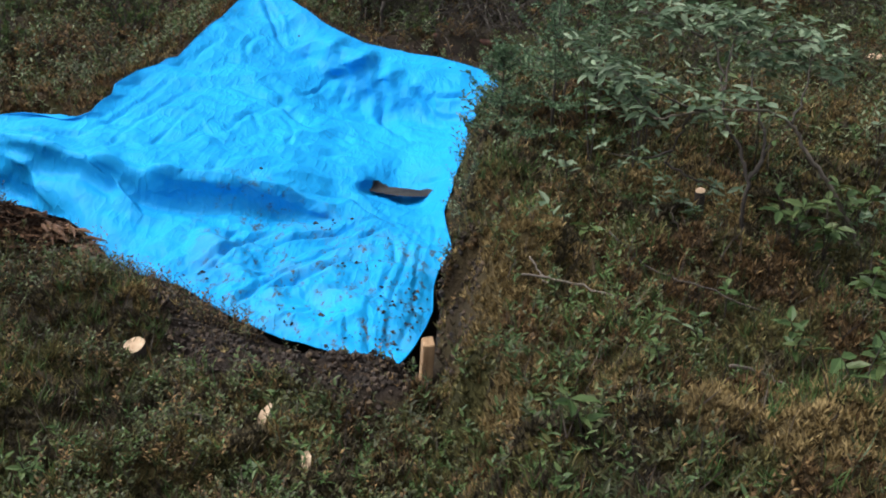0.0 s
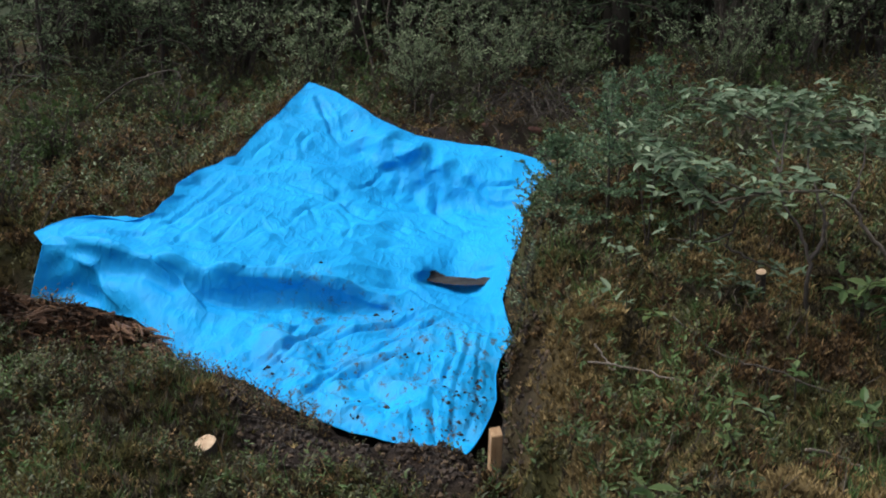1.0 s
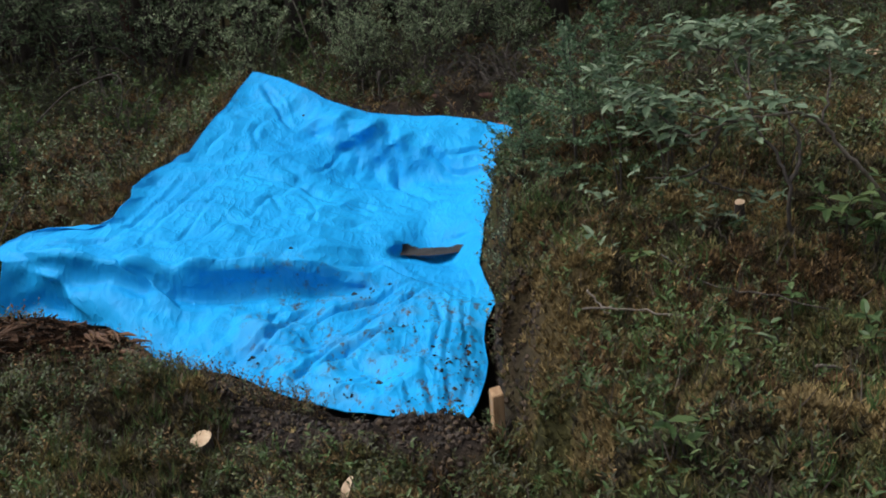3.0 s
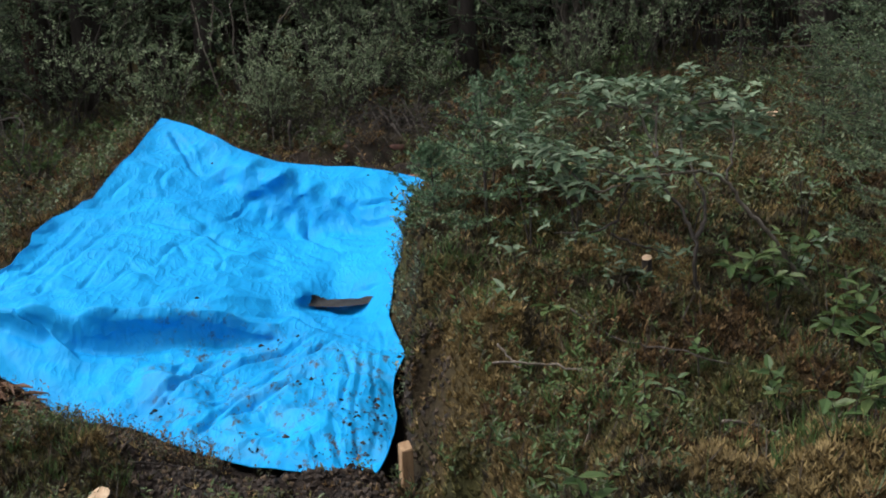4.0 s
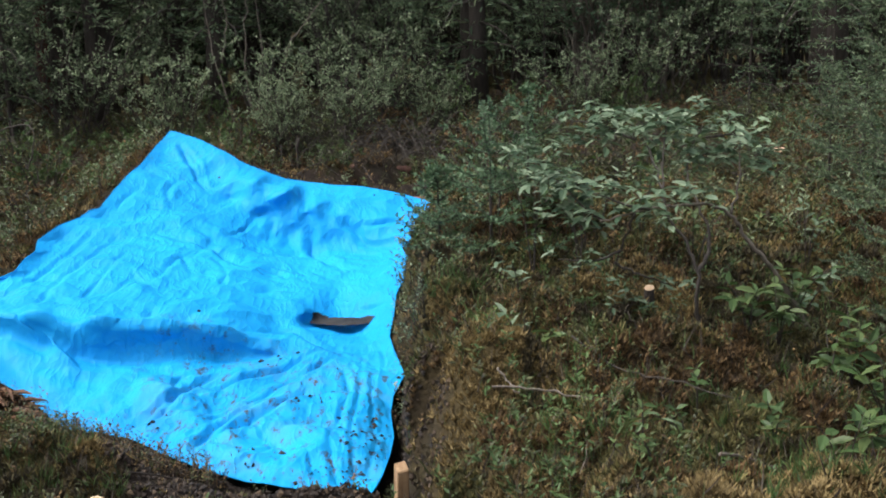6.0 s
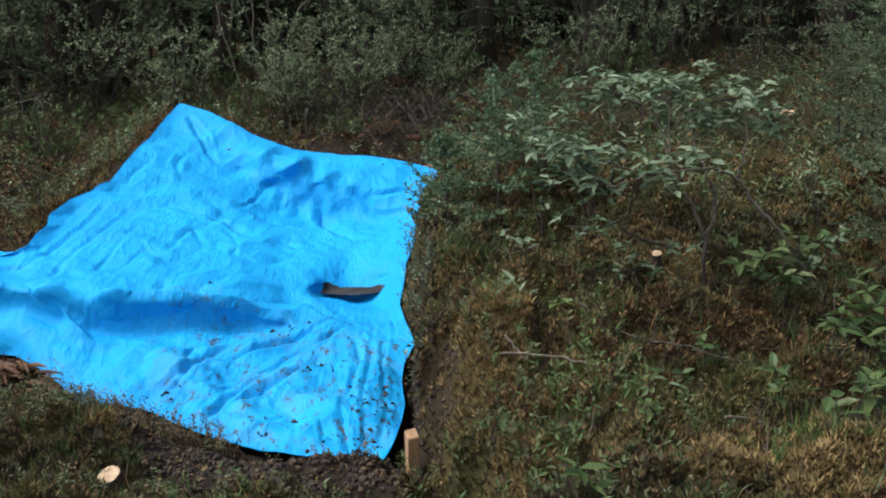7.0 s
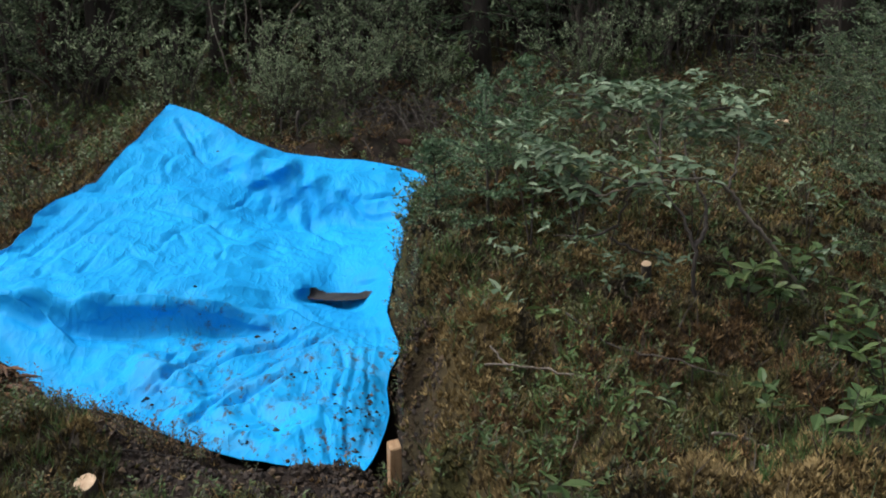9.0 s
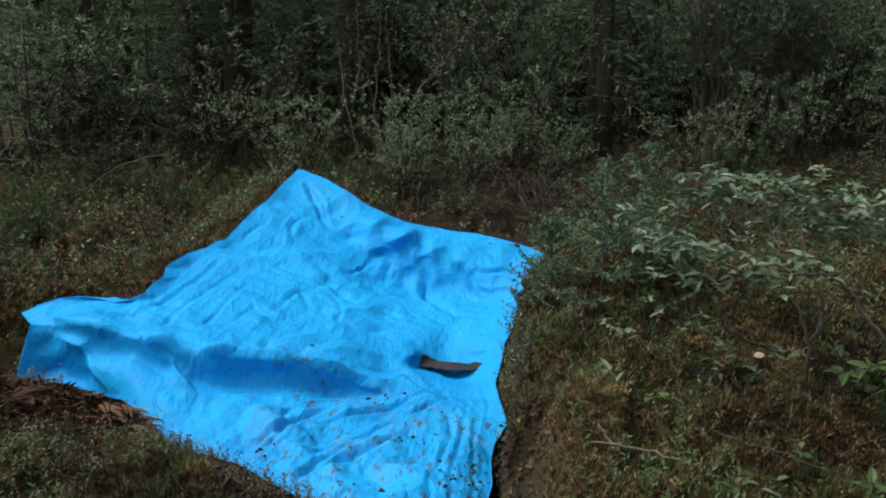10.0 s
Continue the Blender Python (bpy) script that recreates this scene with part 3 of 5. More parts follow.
    # stiff plastic crumples into flat facets: folded waves, each in patches of its own
    for k, (turn, length, slope) in enumerate(((0.5, 0.46, 0.10), (-0.75, 0.37, 0.11), (1.35, 0.30, 0.09), (0.15, 0.23, 0.09), (-0.35, 0.17, 0.07), (0.95, 0.125, 0.07), (-1.2, 0.09, 0.06))):
        s = wx * math.cos(turn) + (wy + 0.6 * z) * math.sin(turn) + 0.55 * length * (fbm(x * 2.2, y * 2.2, 3, 500 + k) - 0.5) * 4
        wave = np.abs(2 * (s / length - np.floor(s / length)) - 1)
        patch = smooth(0.38, 0.62, fbm(x * 1.9 + 5 * k, y * 1.9, 2, 520 + k))
        out += slope * length * 0.5 * (wave - 0.5) * patch * (0.85 + 0.5 * low) * off_roll
    return out


SHEET = drape()
du, dv = np.gradient(SHEET, axis=0), np.gradient(SHEET, axis=1)
normal = np.cross(dv, du)
normal /= np.linalg.norm(normal, axis=2, keepdims=True) + 1e-9
normal *= np.sign(normal[..., 2].mean())
ru, rv = np.linspace(0, 1, NU)[:, None], np.linspace(0, 1, NV)[None, :]
rim = np.minimum(np.minimum(ru, 1 - ru), np.minimum(rv, 1 - rv))
off = crumple(SHEET) * (0.3 + 0.7 * smooth(0, 0.05, rim))
off -= 0.022 * np.exp(-(((SHEET[..., 0] + 0.12) / 0.14) ** 2 + ((SHEET[..., 1] - 5.33) / 0.09) ** 2))
SHEET = SHEET + normal * off[..., None]
RIM = np.concatenate([along(EDGE_FRONT, 70)[:-1], along(EDGE_LEFT, 45)[:-1], along(EDGE_BACK, 45)[::-1][:-1], along(EDGE_RIGHT, 45)[::-1][:-1]])
OUTLINE, OUTLINE_Z = RIM[:, :2], np.where(RIM[:, 0] < -1.7, np.minimum(RIM[:, 2], 0.2), RIM[:, 2])
# the lowest the sheet hangs, cell by cell, for the ground under it
CELL = 0.05
LOWEST = np.full((90, 60), 9.0)
ci, cj = ((SHEET[..., 1] - 3.3) / CELL).astype(int).ravel(), ((SHEET[..., 0] + 2.4) / CELL).astype(int).ravel()
np.minimum.at(LOWEST, (ci.clip(0, 89), cj.clip(0, 59)), SHEET[..., 2].ravel())
LOWEST = np.min([np.roll(np.roll(LOWEST, a, 0), b, 1) for a in (-1, 0, 1) for b in (-1, 0, 1)], axis=0)


def sheet_floor(x, y):
    return LOWEST[((y - 3.3) / CELL).astype(int).clip(0, 89), ((x + 2.4) / CELL).astype(int).clip(0, 59)]


def outline_near(x, y):
    """How far a place is from the sheet's edge (minus: under the sheet), and the edge's height there."""
    x, y = np.asarray(x, float).ravel(), np.asarray(y, float).ravel()
    best, height, wind = np.full(x.shape, 1e9), np.zeros(x.shape), np.zeros(x.shape, bool)
    for a, b, za, zb in zip(OUTLINE, np.roll(OUTLINE, -1, 0), OUTLINE_Z, np.roll(OUTLINE_Z, -1)):
        d, t = line_distance(x, y, a[0], a[1], b[0], b[1])
        near = d < best
        best = np.where(near, d, best)
        height = np.where(near, za + (zb - za) * t, height)
        cross = (a[1] > y) != (b[1] > y)
        wind ^= cross & (x < a[0] + (y - a[1]) * (b[0] - a[0]) / (b[1] - a[1] + 1e-12))
    return np.where(wind, -best, best), height


# ---- the ground: a boggy slope, a mossy bank beside the pit ----
def bank_edge(y):
    return np.interp(y, [1.5, 2.6, 3.4, 4.2, 5.0, 5.5, 6.0, 6.6, 7.4], [0.33, 0.24, 0.17, 0.13, 0.13, 0.2, 0.36, 0.65, 1.1])


def cells(x, y, size, seed):
    """Uneven cells: how far a place is from its cell's middle (0 to about 1), and the cell's own number, 0 to 1."""
    x, y = np.asarray(x, float) / size, np.asarray(y, float) / size
    i, j = np.floor(x), np.floor(y)
    best, own = np.full(x.shape, 9.0), np.zeros(x.shape)
    for a in (-1, 0, 1):
        for b in (-1, 0, 1):
            cx, cy = i + a, j + b
            d = np.hypot(cx + 0.15 + 0.7 * vnoise(cx, cy, seed) - x, cy + 0.15 + 0.7 * vnoise(cx, cy, seed + 1) - y)
            near = d < best
            best, own = np.where(near, d, best), np.where(near, vnoise(cx, cy, seed + 2), own)
    return best, own


def cushions(x, y):
    """Rounded moss cushions with clefts between them."""
    wx, wy = x + 0.10 * (fbm(x * 5, y * 5, 2, 301) - 0.5), y + 0.10 * (fbm(x * 5, y * 5, 2, 302) - 0.5)
    d1, own1 = cells(wx, wy, 0.34, 310)
    d2, own2 = cells(wx, wy, 0.15, 320)
    return 0.17 * (0.3 + own1) * (np.sqrt(np.clip(1 - d1 * d1, 0, 1)) - 0.7) + 0.075 * (0.4 + own2) * (np.sqrt(np.clip(1 - d2 * d2, 0, 1)) - 0.7), own1, own2


def open_ground(x, y):
    z = 0.01 + 0.075 * np.clip(y - 3, 0, 6) + 0.02 * np.clip(y - 9, 0, 30) - 0.012 * np.clip(y - 30, 0, 1000) * 0.5
    side = smooth(-0.02, 0.2, x - bank_edge(y) + 0.2 * (fbm(x * 4, y * 4, 3, 77) - 0.5))
    z = z + 0.33 * side * (1 - 0.75 * smooth(5.2, 8, y)) * (1 - 0.55 * smooth(1.1, 2.2, x)) * smooth(0.6, 2.3, y)
    for hx, hy, rx, ry, h in ((1.08, 4.15, 0.26, 0.18, 0.05), (0.45, 3.5, 0.16, 0.3, 0.07), (1.3, 2.5, 0.35, 0.2, 0.08), (1.2, 3.84, 0.22, 0.1, -0.09), (1.0, 2.85, 0.3, 0.12, -0.09), (0.75, 4.2, 0.16, 0.14, -0.07), (-0.75, 3.72, 0.3, 0.12, 0.05), (0.7, 3.1, 0.2, 0.2, 0.05)):
        z = z + h * np.exp(-(((x - hx) / rx) ** 2 + ((y - hy) / ry) ** 2))
    near = np.exp(-np.clip(np.hypot(x, y - 5) - 6, 0, None) / 8)
    z = z + near * (0.2 * (fbm(x * 1.6, y * 1.6, 3, 5) - 0.5) + 0.13 * (np.abs(2 * fbm(x * 2.4, y * 2.4, 3, 15) - 1) ** 0.7 - 0.3) + 0.05 * (np.abs(2 * fbm(x * 7, y * 7, 2, 16) - 1) ** 0.7 - 0.35)) * smooth(0.3, 2.0, y)
    z = z + cushions(x, y)[0] * near * smooth(1.0, 2.0, y) * (1 + 0.5 * side)
    return z


def ground_height(x, y, rough=True):
    shape = np.shape(x)
    x, y = np.asarray(x, float).ravel(), np.asarray(y, float).ravel()
    z = open_ground(x, y)
    close = (np.abs(x + 0.8) < 3) & (y > 2.4) & (y < 9)
    if close.any():
        cx, cy = x[close], y[close]
        d, edge = outline_near(cx, cy)
        right = smooth(-0.35, -0.05, cx - bank_edge(cy) + 0.25) * smooth(6.2, 5.6, cy)
        reach = 0.34 * (1 - right) + 0.045 * right
        front = smooth(4.3, 3.9, cy) * smooth(0.2, 0.1, cx)
        reach = reach * (1 - 0.45 * front)
        pull = np.exp(-((np.clip(d - 0.012 * right - 0.06 * front, 0, None) / reach) ** 2))
        zc = z[close] + (edge - 0.018 - 0.12 * right * smooth(4.95, 4.55, cy) - z[close]) * pull
        under = sheet_floor(cx, cy) - 0.035
        zc = np.where(d < 0, np.minimum(np.minimum(zc, under), edge + 0.5), zc)
        zc = np.where((front > 0.2) & (d < 0.09), np.minimum(zc, edge - 0.008), zc)
        zc = zc + 0.09 * np.exp(-(((cx + 1.8) / 0.5) ** 2 + ((cy - 4.4) / 0.16) ** 2)) * (0.5 + fbm(cx * 9, cy * 9, 3, 45)) * smooth(0.0, 0.1, d)
        # the black hollow beside the hanging flap, and the cut below the bank
        zc = zc - 0.5 * np.exp(-(((cx + 2.4) / 0.32) ** 2 + ((cy - 5.15) / 0.24) ** 2)) * smooth(0.0, 0.06, d)
        zc = zc - 0.11 * np.exp(-(((cx - 0.14) / 0.1) ** 2 + ((cy - 3.36) / 0.12) ** 2))
        if rough:
            zc = zc + 0.05 * (fbm(cx * 14, cy * 14, 3, 41) - 0.5) * smooth(0.01, 0.15, d)
        zc = np.where((front > 0.2) & (d < 0.16), np.minimum(zc, edge - 0.012 + 0.2 * np.clip(d, 0, 1)), zc)
        z[close] = zc
    return z.reshape(shape)


def bare(x, y):
    """Where the peat lies bare: 0 to 1."""
    shape = np.shape(x)
    x, y = np.asarray(x, float).ravel(), np.asarray(y, float).ravel()
    d, _ = outline_near(x, y)
    n = 0.16 * (fbm(x * 5, y * 5, 3, 51) - 0.5)
    wide = 0.13 - 0.09 * smooth(-1.0, -1.3, x) * smooth(5.1, 5.4, y) - 0.11 * smooth(0.05, 0.16, x) * smooth(3.4, 3.7, y) * smooth(6.6, 6.2, y) + 0.4 * smooth(6.3, 6.6, y) * smooth(-1.0, -0.5, x) + 0.36 * smooth(-1.05, -0.5, x) * smooth(4.6, 3.9, y) * smooth(0.22, 0.08, x) + 0.18 * smooth(6.2, 6.6, y) * smooth(-0.9, -0.3, x)
    cut = 1 - smooth(wide - 0.06, wide + 0.06, d + n)
    heap = np.exp(-(((x + 1.8) / 0.6) ** 2 + ((y - 4.42) / 0.24) ** 2)) + np.exp(-(((x + 2.4) / 0.3) ** 2 + ((y - 5.15) / 0.22) ** 2)) + 0.6 * np.exp(-(((x - 0.23) / 0.09) ** 2 + ((y - 3.6) / 0.3) ** 2))
    patch = smooth(0.62, 0.70, fbm(x * 1.3 + 4, y * 1.3, 3, 61)) * 0.8 * smooth(5.2, 6.5, y)
    return np.clip(cut + heap * (1.1 + 3 * n) + patch, 0, 1).reshape(shape)


def spread(dense, outer, step, grow=1.25):
    out, s = [dense], step
    while out[-1] < outer:
        s *= grow
        out.append(out[-1] + s)
    return out


xs = np.array([-q for q in spread(3.4, 260, 0.03)[::-1]] + list(np.arange(-3.37, 3.75, 0.028)) + spread(3.77, 260, 0.03))
ys = np.array([-q + 3 for q in spread(1.2, 200, 0.03)[::-1]] + list(np.arange(1.83, 9.2, 0.03)) + spread(9.23, 320, 0.03))
gx, gy = np.meshgrid(xs, ys)
gz = ground_height(gx, gy)
nx, ny = len(xs), len(ys)
ids = np.arange(nx * ny).reshape(ny, nx)
quads = np.stack([ids[:-1, :-1], ids[:-1, 1:], ids[1:, 1:], ids[1:, :-1]], -1).reshape(-1, 4)
me = np_mesh("ground", np.stack([gx, gy, gz], -1).reshape(-1, 3), quads, [M_GROUND])
me.attributes.new("peat", "FLOAT", "POINT").data.foreach_set("value", bare(gx, gy).ravel().astype(np.float32))
ground = tagged(new("ground", me), "mossy boggy slope with dark bare peat round the pit", "ground", kind="structure")

# ---- the blue tarp ----
sx, sy, sz = SHEET[..., 0], SHEET[..., 1], SHEET[..., 2]
ids = np.arange(NU * NV).reshape(NU, NV)
quads = np.stack([ids[:-1, :-1], ids[:-1, 1:], ids[1:, 1:], ids[1:, :-1]], -1).reshape(-1, 4)[:, ::-1]
me = np_mesh("tarp", np.stack([sx, sy, sz], -1).reshape(-1, 3), quads, [M_TARP])
mud = np.clip(smooth(5.1, 4.6, sy + 0.35 * (sx + 0.3)) * smooth(-1.15, -0.6, sx) + 0.25 * smooth(6.4, 7.0, sy), 0, 1)
me.attributes.new("mud", "FLOAT", "POINT").data.foreach_set("value", mud.ravel().astype(np.float32))
tarp = thing("tarp", (0, 0, 0), "crumpled bright blue plastic tarp over a pit, muddy low end", "tarp")
sheet = np_part("sheet", me, tarp)
thick = sheet.modifiers.new("thickness", "SOLIDIFY")
thick.thickness, thick.offset = 0.003, -1
ring = np.concatenate([ids[0, :-1], ids[:-1, -1], ids[-1, ::-1][:-1], ids[::-1, 0]])
bm = bmesh.new()
hem = np.stack([sx, sy, sz], -1).reshape(-1, 3)[ring]
tube(bm, hem[::2], [0.003] * len(hem[::2]), 6, False)
part("hem", bm, M_TARP, tarp, "doubled blue hem")


# ---- trees and shrubs ----
def on_ground(x, y, sink=0.0):
    return (x, y, float(ground_height(np.array([x]), np.array([y]), False)[0]) - sink)


def young_shoot(bm, fol, rng, start, way, length):
    """A twig with needles standing off it all round."""
    way = way / np.linalg.norm(way)
    tube(bm, [start, start + way * length], [0.0022, 0.001], 4, False)
    n = max(8, int(length / 0.0035))
    p = start + np.outer(np.linspace(0.05, 1, n) * length, way)
    ways = rng.normal(0, 0.75, (n, 3)) + way * 0.9
    size = rng.uniform(0.014, 0.024, n)
    fol.add(SPRAY, p, *axes_along(ways, rng, size, size * 1.3, roll=3.1))


def young_limb(bm, fol, rng, at, a, length, rise):
    """A limb of a young spruce: a bent axis with side twigs in its plane, all turned up at the tips."""
    way, side = np.array([math.cos(a), math.sin(a), 0]), np.array([-math.sin(a), math.cos(a), 0])
    s = np.linspace(0, 1, 6)
    line = at + np.outer(s * length, way) + np.outer(length * (rise * s - 0.45 * s + 0.35 * s**3), (0, 0, 1))
    tube(bm, line, [0.004 * (1 - 0.7 * q) for q in s], 4, False)
    for i in range(1, 6):
        young_shoot(bm, fol, rng, line[i - 1], line[i] - line[i - 1], np.linalg.norm(line[i] - line[i - 1]) * 1.05)
        for g in (-1, 1):
            if rng.random() < 0.85:
                young_shoot(bm, fol, rng, line[i], way * 0.8 + g * side * rng.uniform(0.6, 1.1) + (0, 0, rng.uniform(0.0, 0.45)), length * rng.uniform(0.22, 0.4) * (1.1 - 0.12 * i))


def spruce_meshes(seed, height, radius, young=False, bare_to=0.0, droop=0.25):
    """Trunk and crown of a spruce that stands at the origin."""
    rng = np.random.default_rng(seed)
    bm = bmesh.new()
    n = 9
    lean = rng.normal(0, 0.012 * height, 2)
    axis = [(lean[0] * (k / n) ** 2, lean[1] * (k / n) ** 2, height * k / n) for k in range(n + 1)]
    r0 = max(0.008, 0.013 * height)
    tube(bm, [(axis[0][0], axis[0][1], -0.1), *axis[1:]], [r0 * (1.25 if k == 0 else 1 - 0.93 * k / n) for k in range(n + 1)], 8)
    fol = Foliage()
    z = max(0.05 * height, bare_to)
    gap = 0.16 * height if young else 0.17
    while z < height * 0.98:
        f = z / height
        at = np.array([lean[0] * f * f, lean[1] * f * f, z])
        count = rng.integers(3, 5) if young else rng.integers(4, 7)
        for k in range(count):
            a = 2 * math.pi * (k + rng.uniform(-0.35, 0.35)) / count
            length = radius * (1 - f) ** 0.75 * rng.uniform(0.65, 1.1) + 0.04 * radius
            rise = (0.3 + 0.7 * f if young else 0.1 + 0.5 * f) + rng.normal(0, 0.12)
            if young:
                young_limb(bm, fol, rng, at, a, length, rise)
                continue
            m = max(4, int(length / 0.10))
            s = np.linspace(0, 1, m)
            way = np.array([math.cos(a), math.sin(a), 0])
            side = np.array([-way[1], way[0], 0])
            line = at + np.outer(s * length, way) + np.outer(length * (rise * s - (droop + 0.2) * s * s), (0, 0, 1)) + np.outer(0.08 * length * np.sin(3 * s + k), side)
            tube(bm, [line[0], line[m // 2], line[-1]], [0.011 * length + 0.002, 0.008 * length + 0.0015, 0.001], 4, False)
            per = 8 if height > 3 else 12
            p = np.repeat(line, per, 0)
            t = np.repeat(s, per)
            sgn = rng.choice([-1, 1], len(p))
            # side twigs hang from the limb, shorter towards its tip
            off = rng.uniform(0, 1, len(p)) * (0.30 * length * (1 - t * 0.75) + 0.03)
            p = p + (sgn * off)[:, None] * side + np.outer(off * 0.45, way) + rng.normal(0, 0.02, p.shape) - np.outer(off * 0.22, (0, 0, 1))
            size = rng.uniform(0.05, 0.11, len(p)) * (1.1 - 0.3 * t) * min(1.0, 0.35 + 0.13 * height)
            ways = way * 0.8 + sgn[:, None] * side * rng.uniform(0.1, 0.9, (len(p), 1)) + rng.normal(0, 0.5, p.shape) + (0, 0, 0.05)
            fol.add(SPRAY, p, *axes_along(ways, rng, size, size * 0.8, roll=3.1))
        z += gap * rng.uniform(0.7, 1.3) * (1 - 0.35 * f)
    if young:
        young_shoot(bm, fol, rng, np.array([lean[0] * 0.72, lean[1] * 0.72, height * 0.85]), np.array([0.02, 0, 1.0]), height * 0.2)
    trunk = bpy.data.meshes.new("trunk")
    for f in bm.faces:
        f.smooth = True
    bm.to_mesh(trunk)
    bm.free()
    return trunk, fol


def spruce(place, seed, height, radius, label, mats, name="spruce_tree", group="", **how):
    trunk, fol = spruce_meshes(seed, height, radius, **how)
    trunk.materials.append(mats[0])
    ob = thing(name, place, label, "tree", group)
    np_part("trunk", trunk, ob)
    np_part("crown", fol.mesh("crown", [mats[1]]), ob, "dense dark green needles")
    return ob


def bush(place, seed, height, spread_r, stems, leaves, leaf, mats, label, name="willow_bush", group="", shape=LEAF, upright=1.0):
    """A shrub of several stems with leaves along their upper parts."""
    rng = np.random.default_rng(seed)
    ob = thing(name, place, label, "shrub", group)
    bm, fol = bmesh.new(), Foliage()
    for k in range(stems):
        a = rng.uniform(0, 2 * math.pi)
        h = height * rng.uniform(0.55, 1.05)
        r = spread_r * rng.uniform(0.2, 1.0)
        way = np.array([math.cos(a), math.sin(a), 0])
        foot = np.array([*(rng.normal(0, 0.12 * spread_r, 2)), -0.05])
        line = np.array(bend([foot, foot + way * r * 0.25 + (0, 0, h * 0.4), foot + way * r * 0.6 + (0, 0, h * 0.78), foot + way * r * (1.0 + 0.1 * upright) + (0, 0, h)], 4, 0.012 * height, rng))
        rad = 0.0055 * height + 0.003
        tube(bm, line, [rad * (1 - 0.85 * i / (len(line) - 1)) for i in range(len(line))], 5, False)
        n = leaves // stems
        twigs = max(3, n // 14)
        starts = rng.uniform(0.28, 1, twigs)
        for s in starts:
            i = s * (len(line) - 1)
            p0 = line[int(i)] + (line[min(int(i) + 1, len(line) - 1)] - line[int(i)]) * (i % 1)
            d = rng.normal(0, 1, 3) * (1, 1, 0.5) + way * 0.5 + (0, 0, 0.75)
            d /= np.linalg.norm(d)
            tl = height * rng.uniform(0.08, 0.2)
            tube(bm, [p0, p0 + d * tl], [rad * 0.3, rad * 0.1], 3, False)
            q = rng.uniform(0.15, 1.0, 14)
            lp = p0 + np.outer(q * tl, d)
            ways = rng.normal(0, 0.75, (14, 3)) + d * 0.9
            fol.add(shape, lp, *axes_along(ways, rng, leaf * rng.uniform(0.6, 1.15, 14), roll=1.0))
    part("branchwork", bm, mats[0], ob)
    np_part("foliage", fol.mesh("foliage", [mats[1]]), ob)
    return ob


# tall spruces at the edge of the wood
LABEL_SPRUCE = "dark green spruce tree at the edge of the wood"
protos = [spruce(on_ground(1.0, 10.1), 1, 6.5, 0.75, LABEL_SPRUCE, (M_BARK, M_NEEDLE), bare_to=0.5),
          spruce(on_ground(4.05, 9.6), 2, 7.5, 0.95, LABEL_SPRUCE, (M_BARK, M_NEEDLE), bare_to=0.9),
          spruce(on_ground(-2.5, 10.6), 3, 5.2, 0.8, LABEL_SPRUCE, (M_BARK, M_NEEDLE), bare_to=1.0),
          spruce(on_ground(-1.83, 11.2), 4, 6.0, 0.9, LABEL_SPRUCE, (M_BARK, M_NEEDLE), bare_to=1.3)]
rng = np.random.default_rng(7)
for ob in protos:
    tagged(ob, group="spruces at the edge of the wood")
SPRUCES = [(-3.75, 10.2), (-1.35, 10.4), (-2.9, 10.9), (-4.3, 10.4), (-3.4, 12.2), (-1.0, 12.8), (0.1, 12.4), (3.0, 12.9), (4.9, 11.2), (5.9, 10.3), (-5.4, 11.5), (0.7, 12.8), (-2.2, 13.0), (-4.2, 13.2), (3.7, 13.5), (5.4, 13.2), (1.4, 14.2), (-0.7, 13.8)]
for k, (x, y) in enumerate(SPRUCES):
    ob = copy_thing(protos[k % 4], pose(*on_ground(x, y), 0, 0, 360 * rng.random()))
    s = rng.uniform(0.85, 1.2)
    ob.scale = (s, s, s)

# smaller spruces among the shrubs, on the slope
small = [spruce(on_ground(3.45, 8.2), 11, 1.5, 0.55, "small bushy spruce on the slope", (M_BARK, M_NEEDLE), group="small spruces on the slope", bare_to=0.05),
         spruce(on_ground(2.35, 4.75), 12, 0.85, 0.55, "low green spruce sapling among moss and leaves", (M_TWIG, M_NEEDLE), name="spruce_sapling", group="small spruces on the slope", young=True)]
for k, (x, y, s) in enumerate([(3.9, 7.3, 0.8), (4.4, 8.6, 1.3), (3.1, 9.0, 0.9), (2.9, 6.4, 0.6), (3.3, 5.8, 0.7), (-3.6, 8.6, 1.1), (-4.2, 7.6, 0.9), (-2.9, 9.4, 1.2), (0.35, 10.0, 1.0), (1.55, 9.8, 0.8)]):
    ob = copy_thing(small[0], pose(*on_ground(x, y), 0, 0, 77 * k))
    ob.scale = (s, s, s)
for x, y, s in [(2.2, 4.15, 0.85), (2.75, 5.3, 1.1), (1.95, 3.5, 0.6), (2.95, 6.0, 1.2), (2.75, 4.6, 1.0), (2.5, 5.9, 0.8), (1.85, 3.0, 0.6)]:
    ob = copy_thing(small[1], pose(*on_ground(x, y), 0, 0, 200 * x))
    ob.scale = (s, s, s)
sapling = spruce(on_ground(0.57, 4.72), 21, 0.6, 0.4, "young pale green spruce sapling on the mossy bank", (M_TWIG, M_YOUNG), name="spruce_sapling", young=True)
spruce(on_ground(0.36, 4.86), 22, 0.36, 0.2, "low pale green spruce sapling leaning over the tarp's edge", (M_TWIG, M_YOUNG), name="spruce_sapling", young=True)
spruce(on_ground(0.76, 4.95), 23, 0.5, 0.3, "young pale green spruce sapling on the mossy bank", (M_TWIG, M_YOUNG), name="spruce_sapling", young=True)

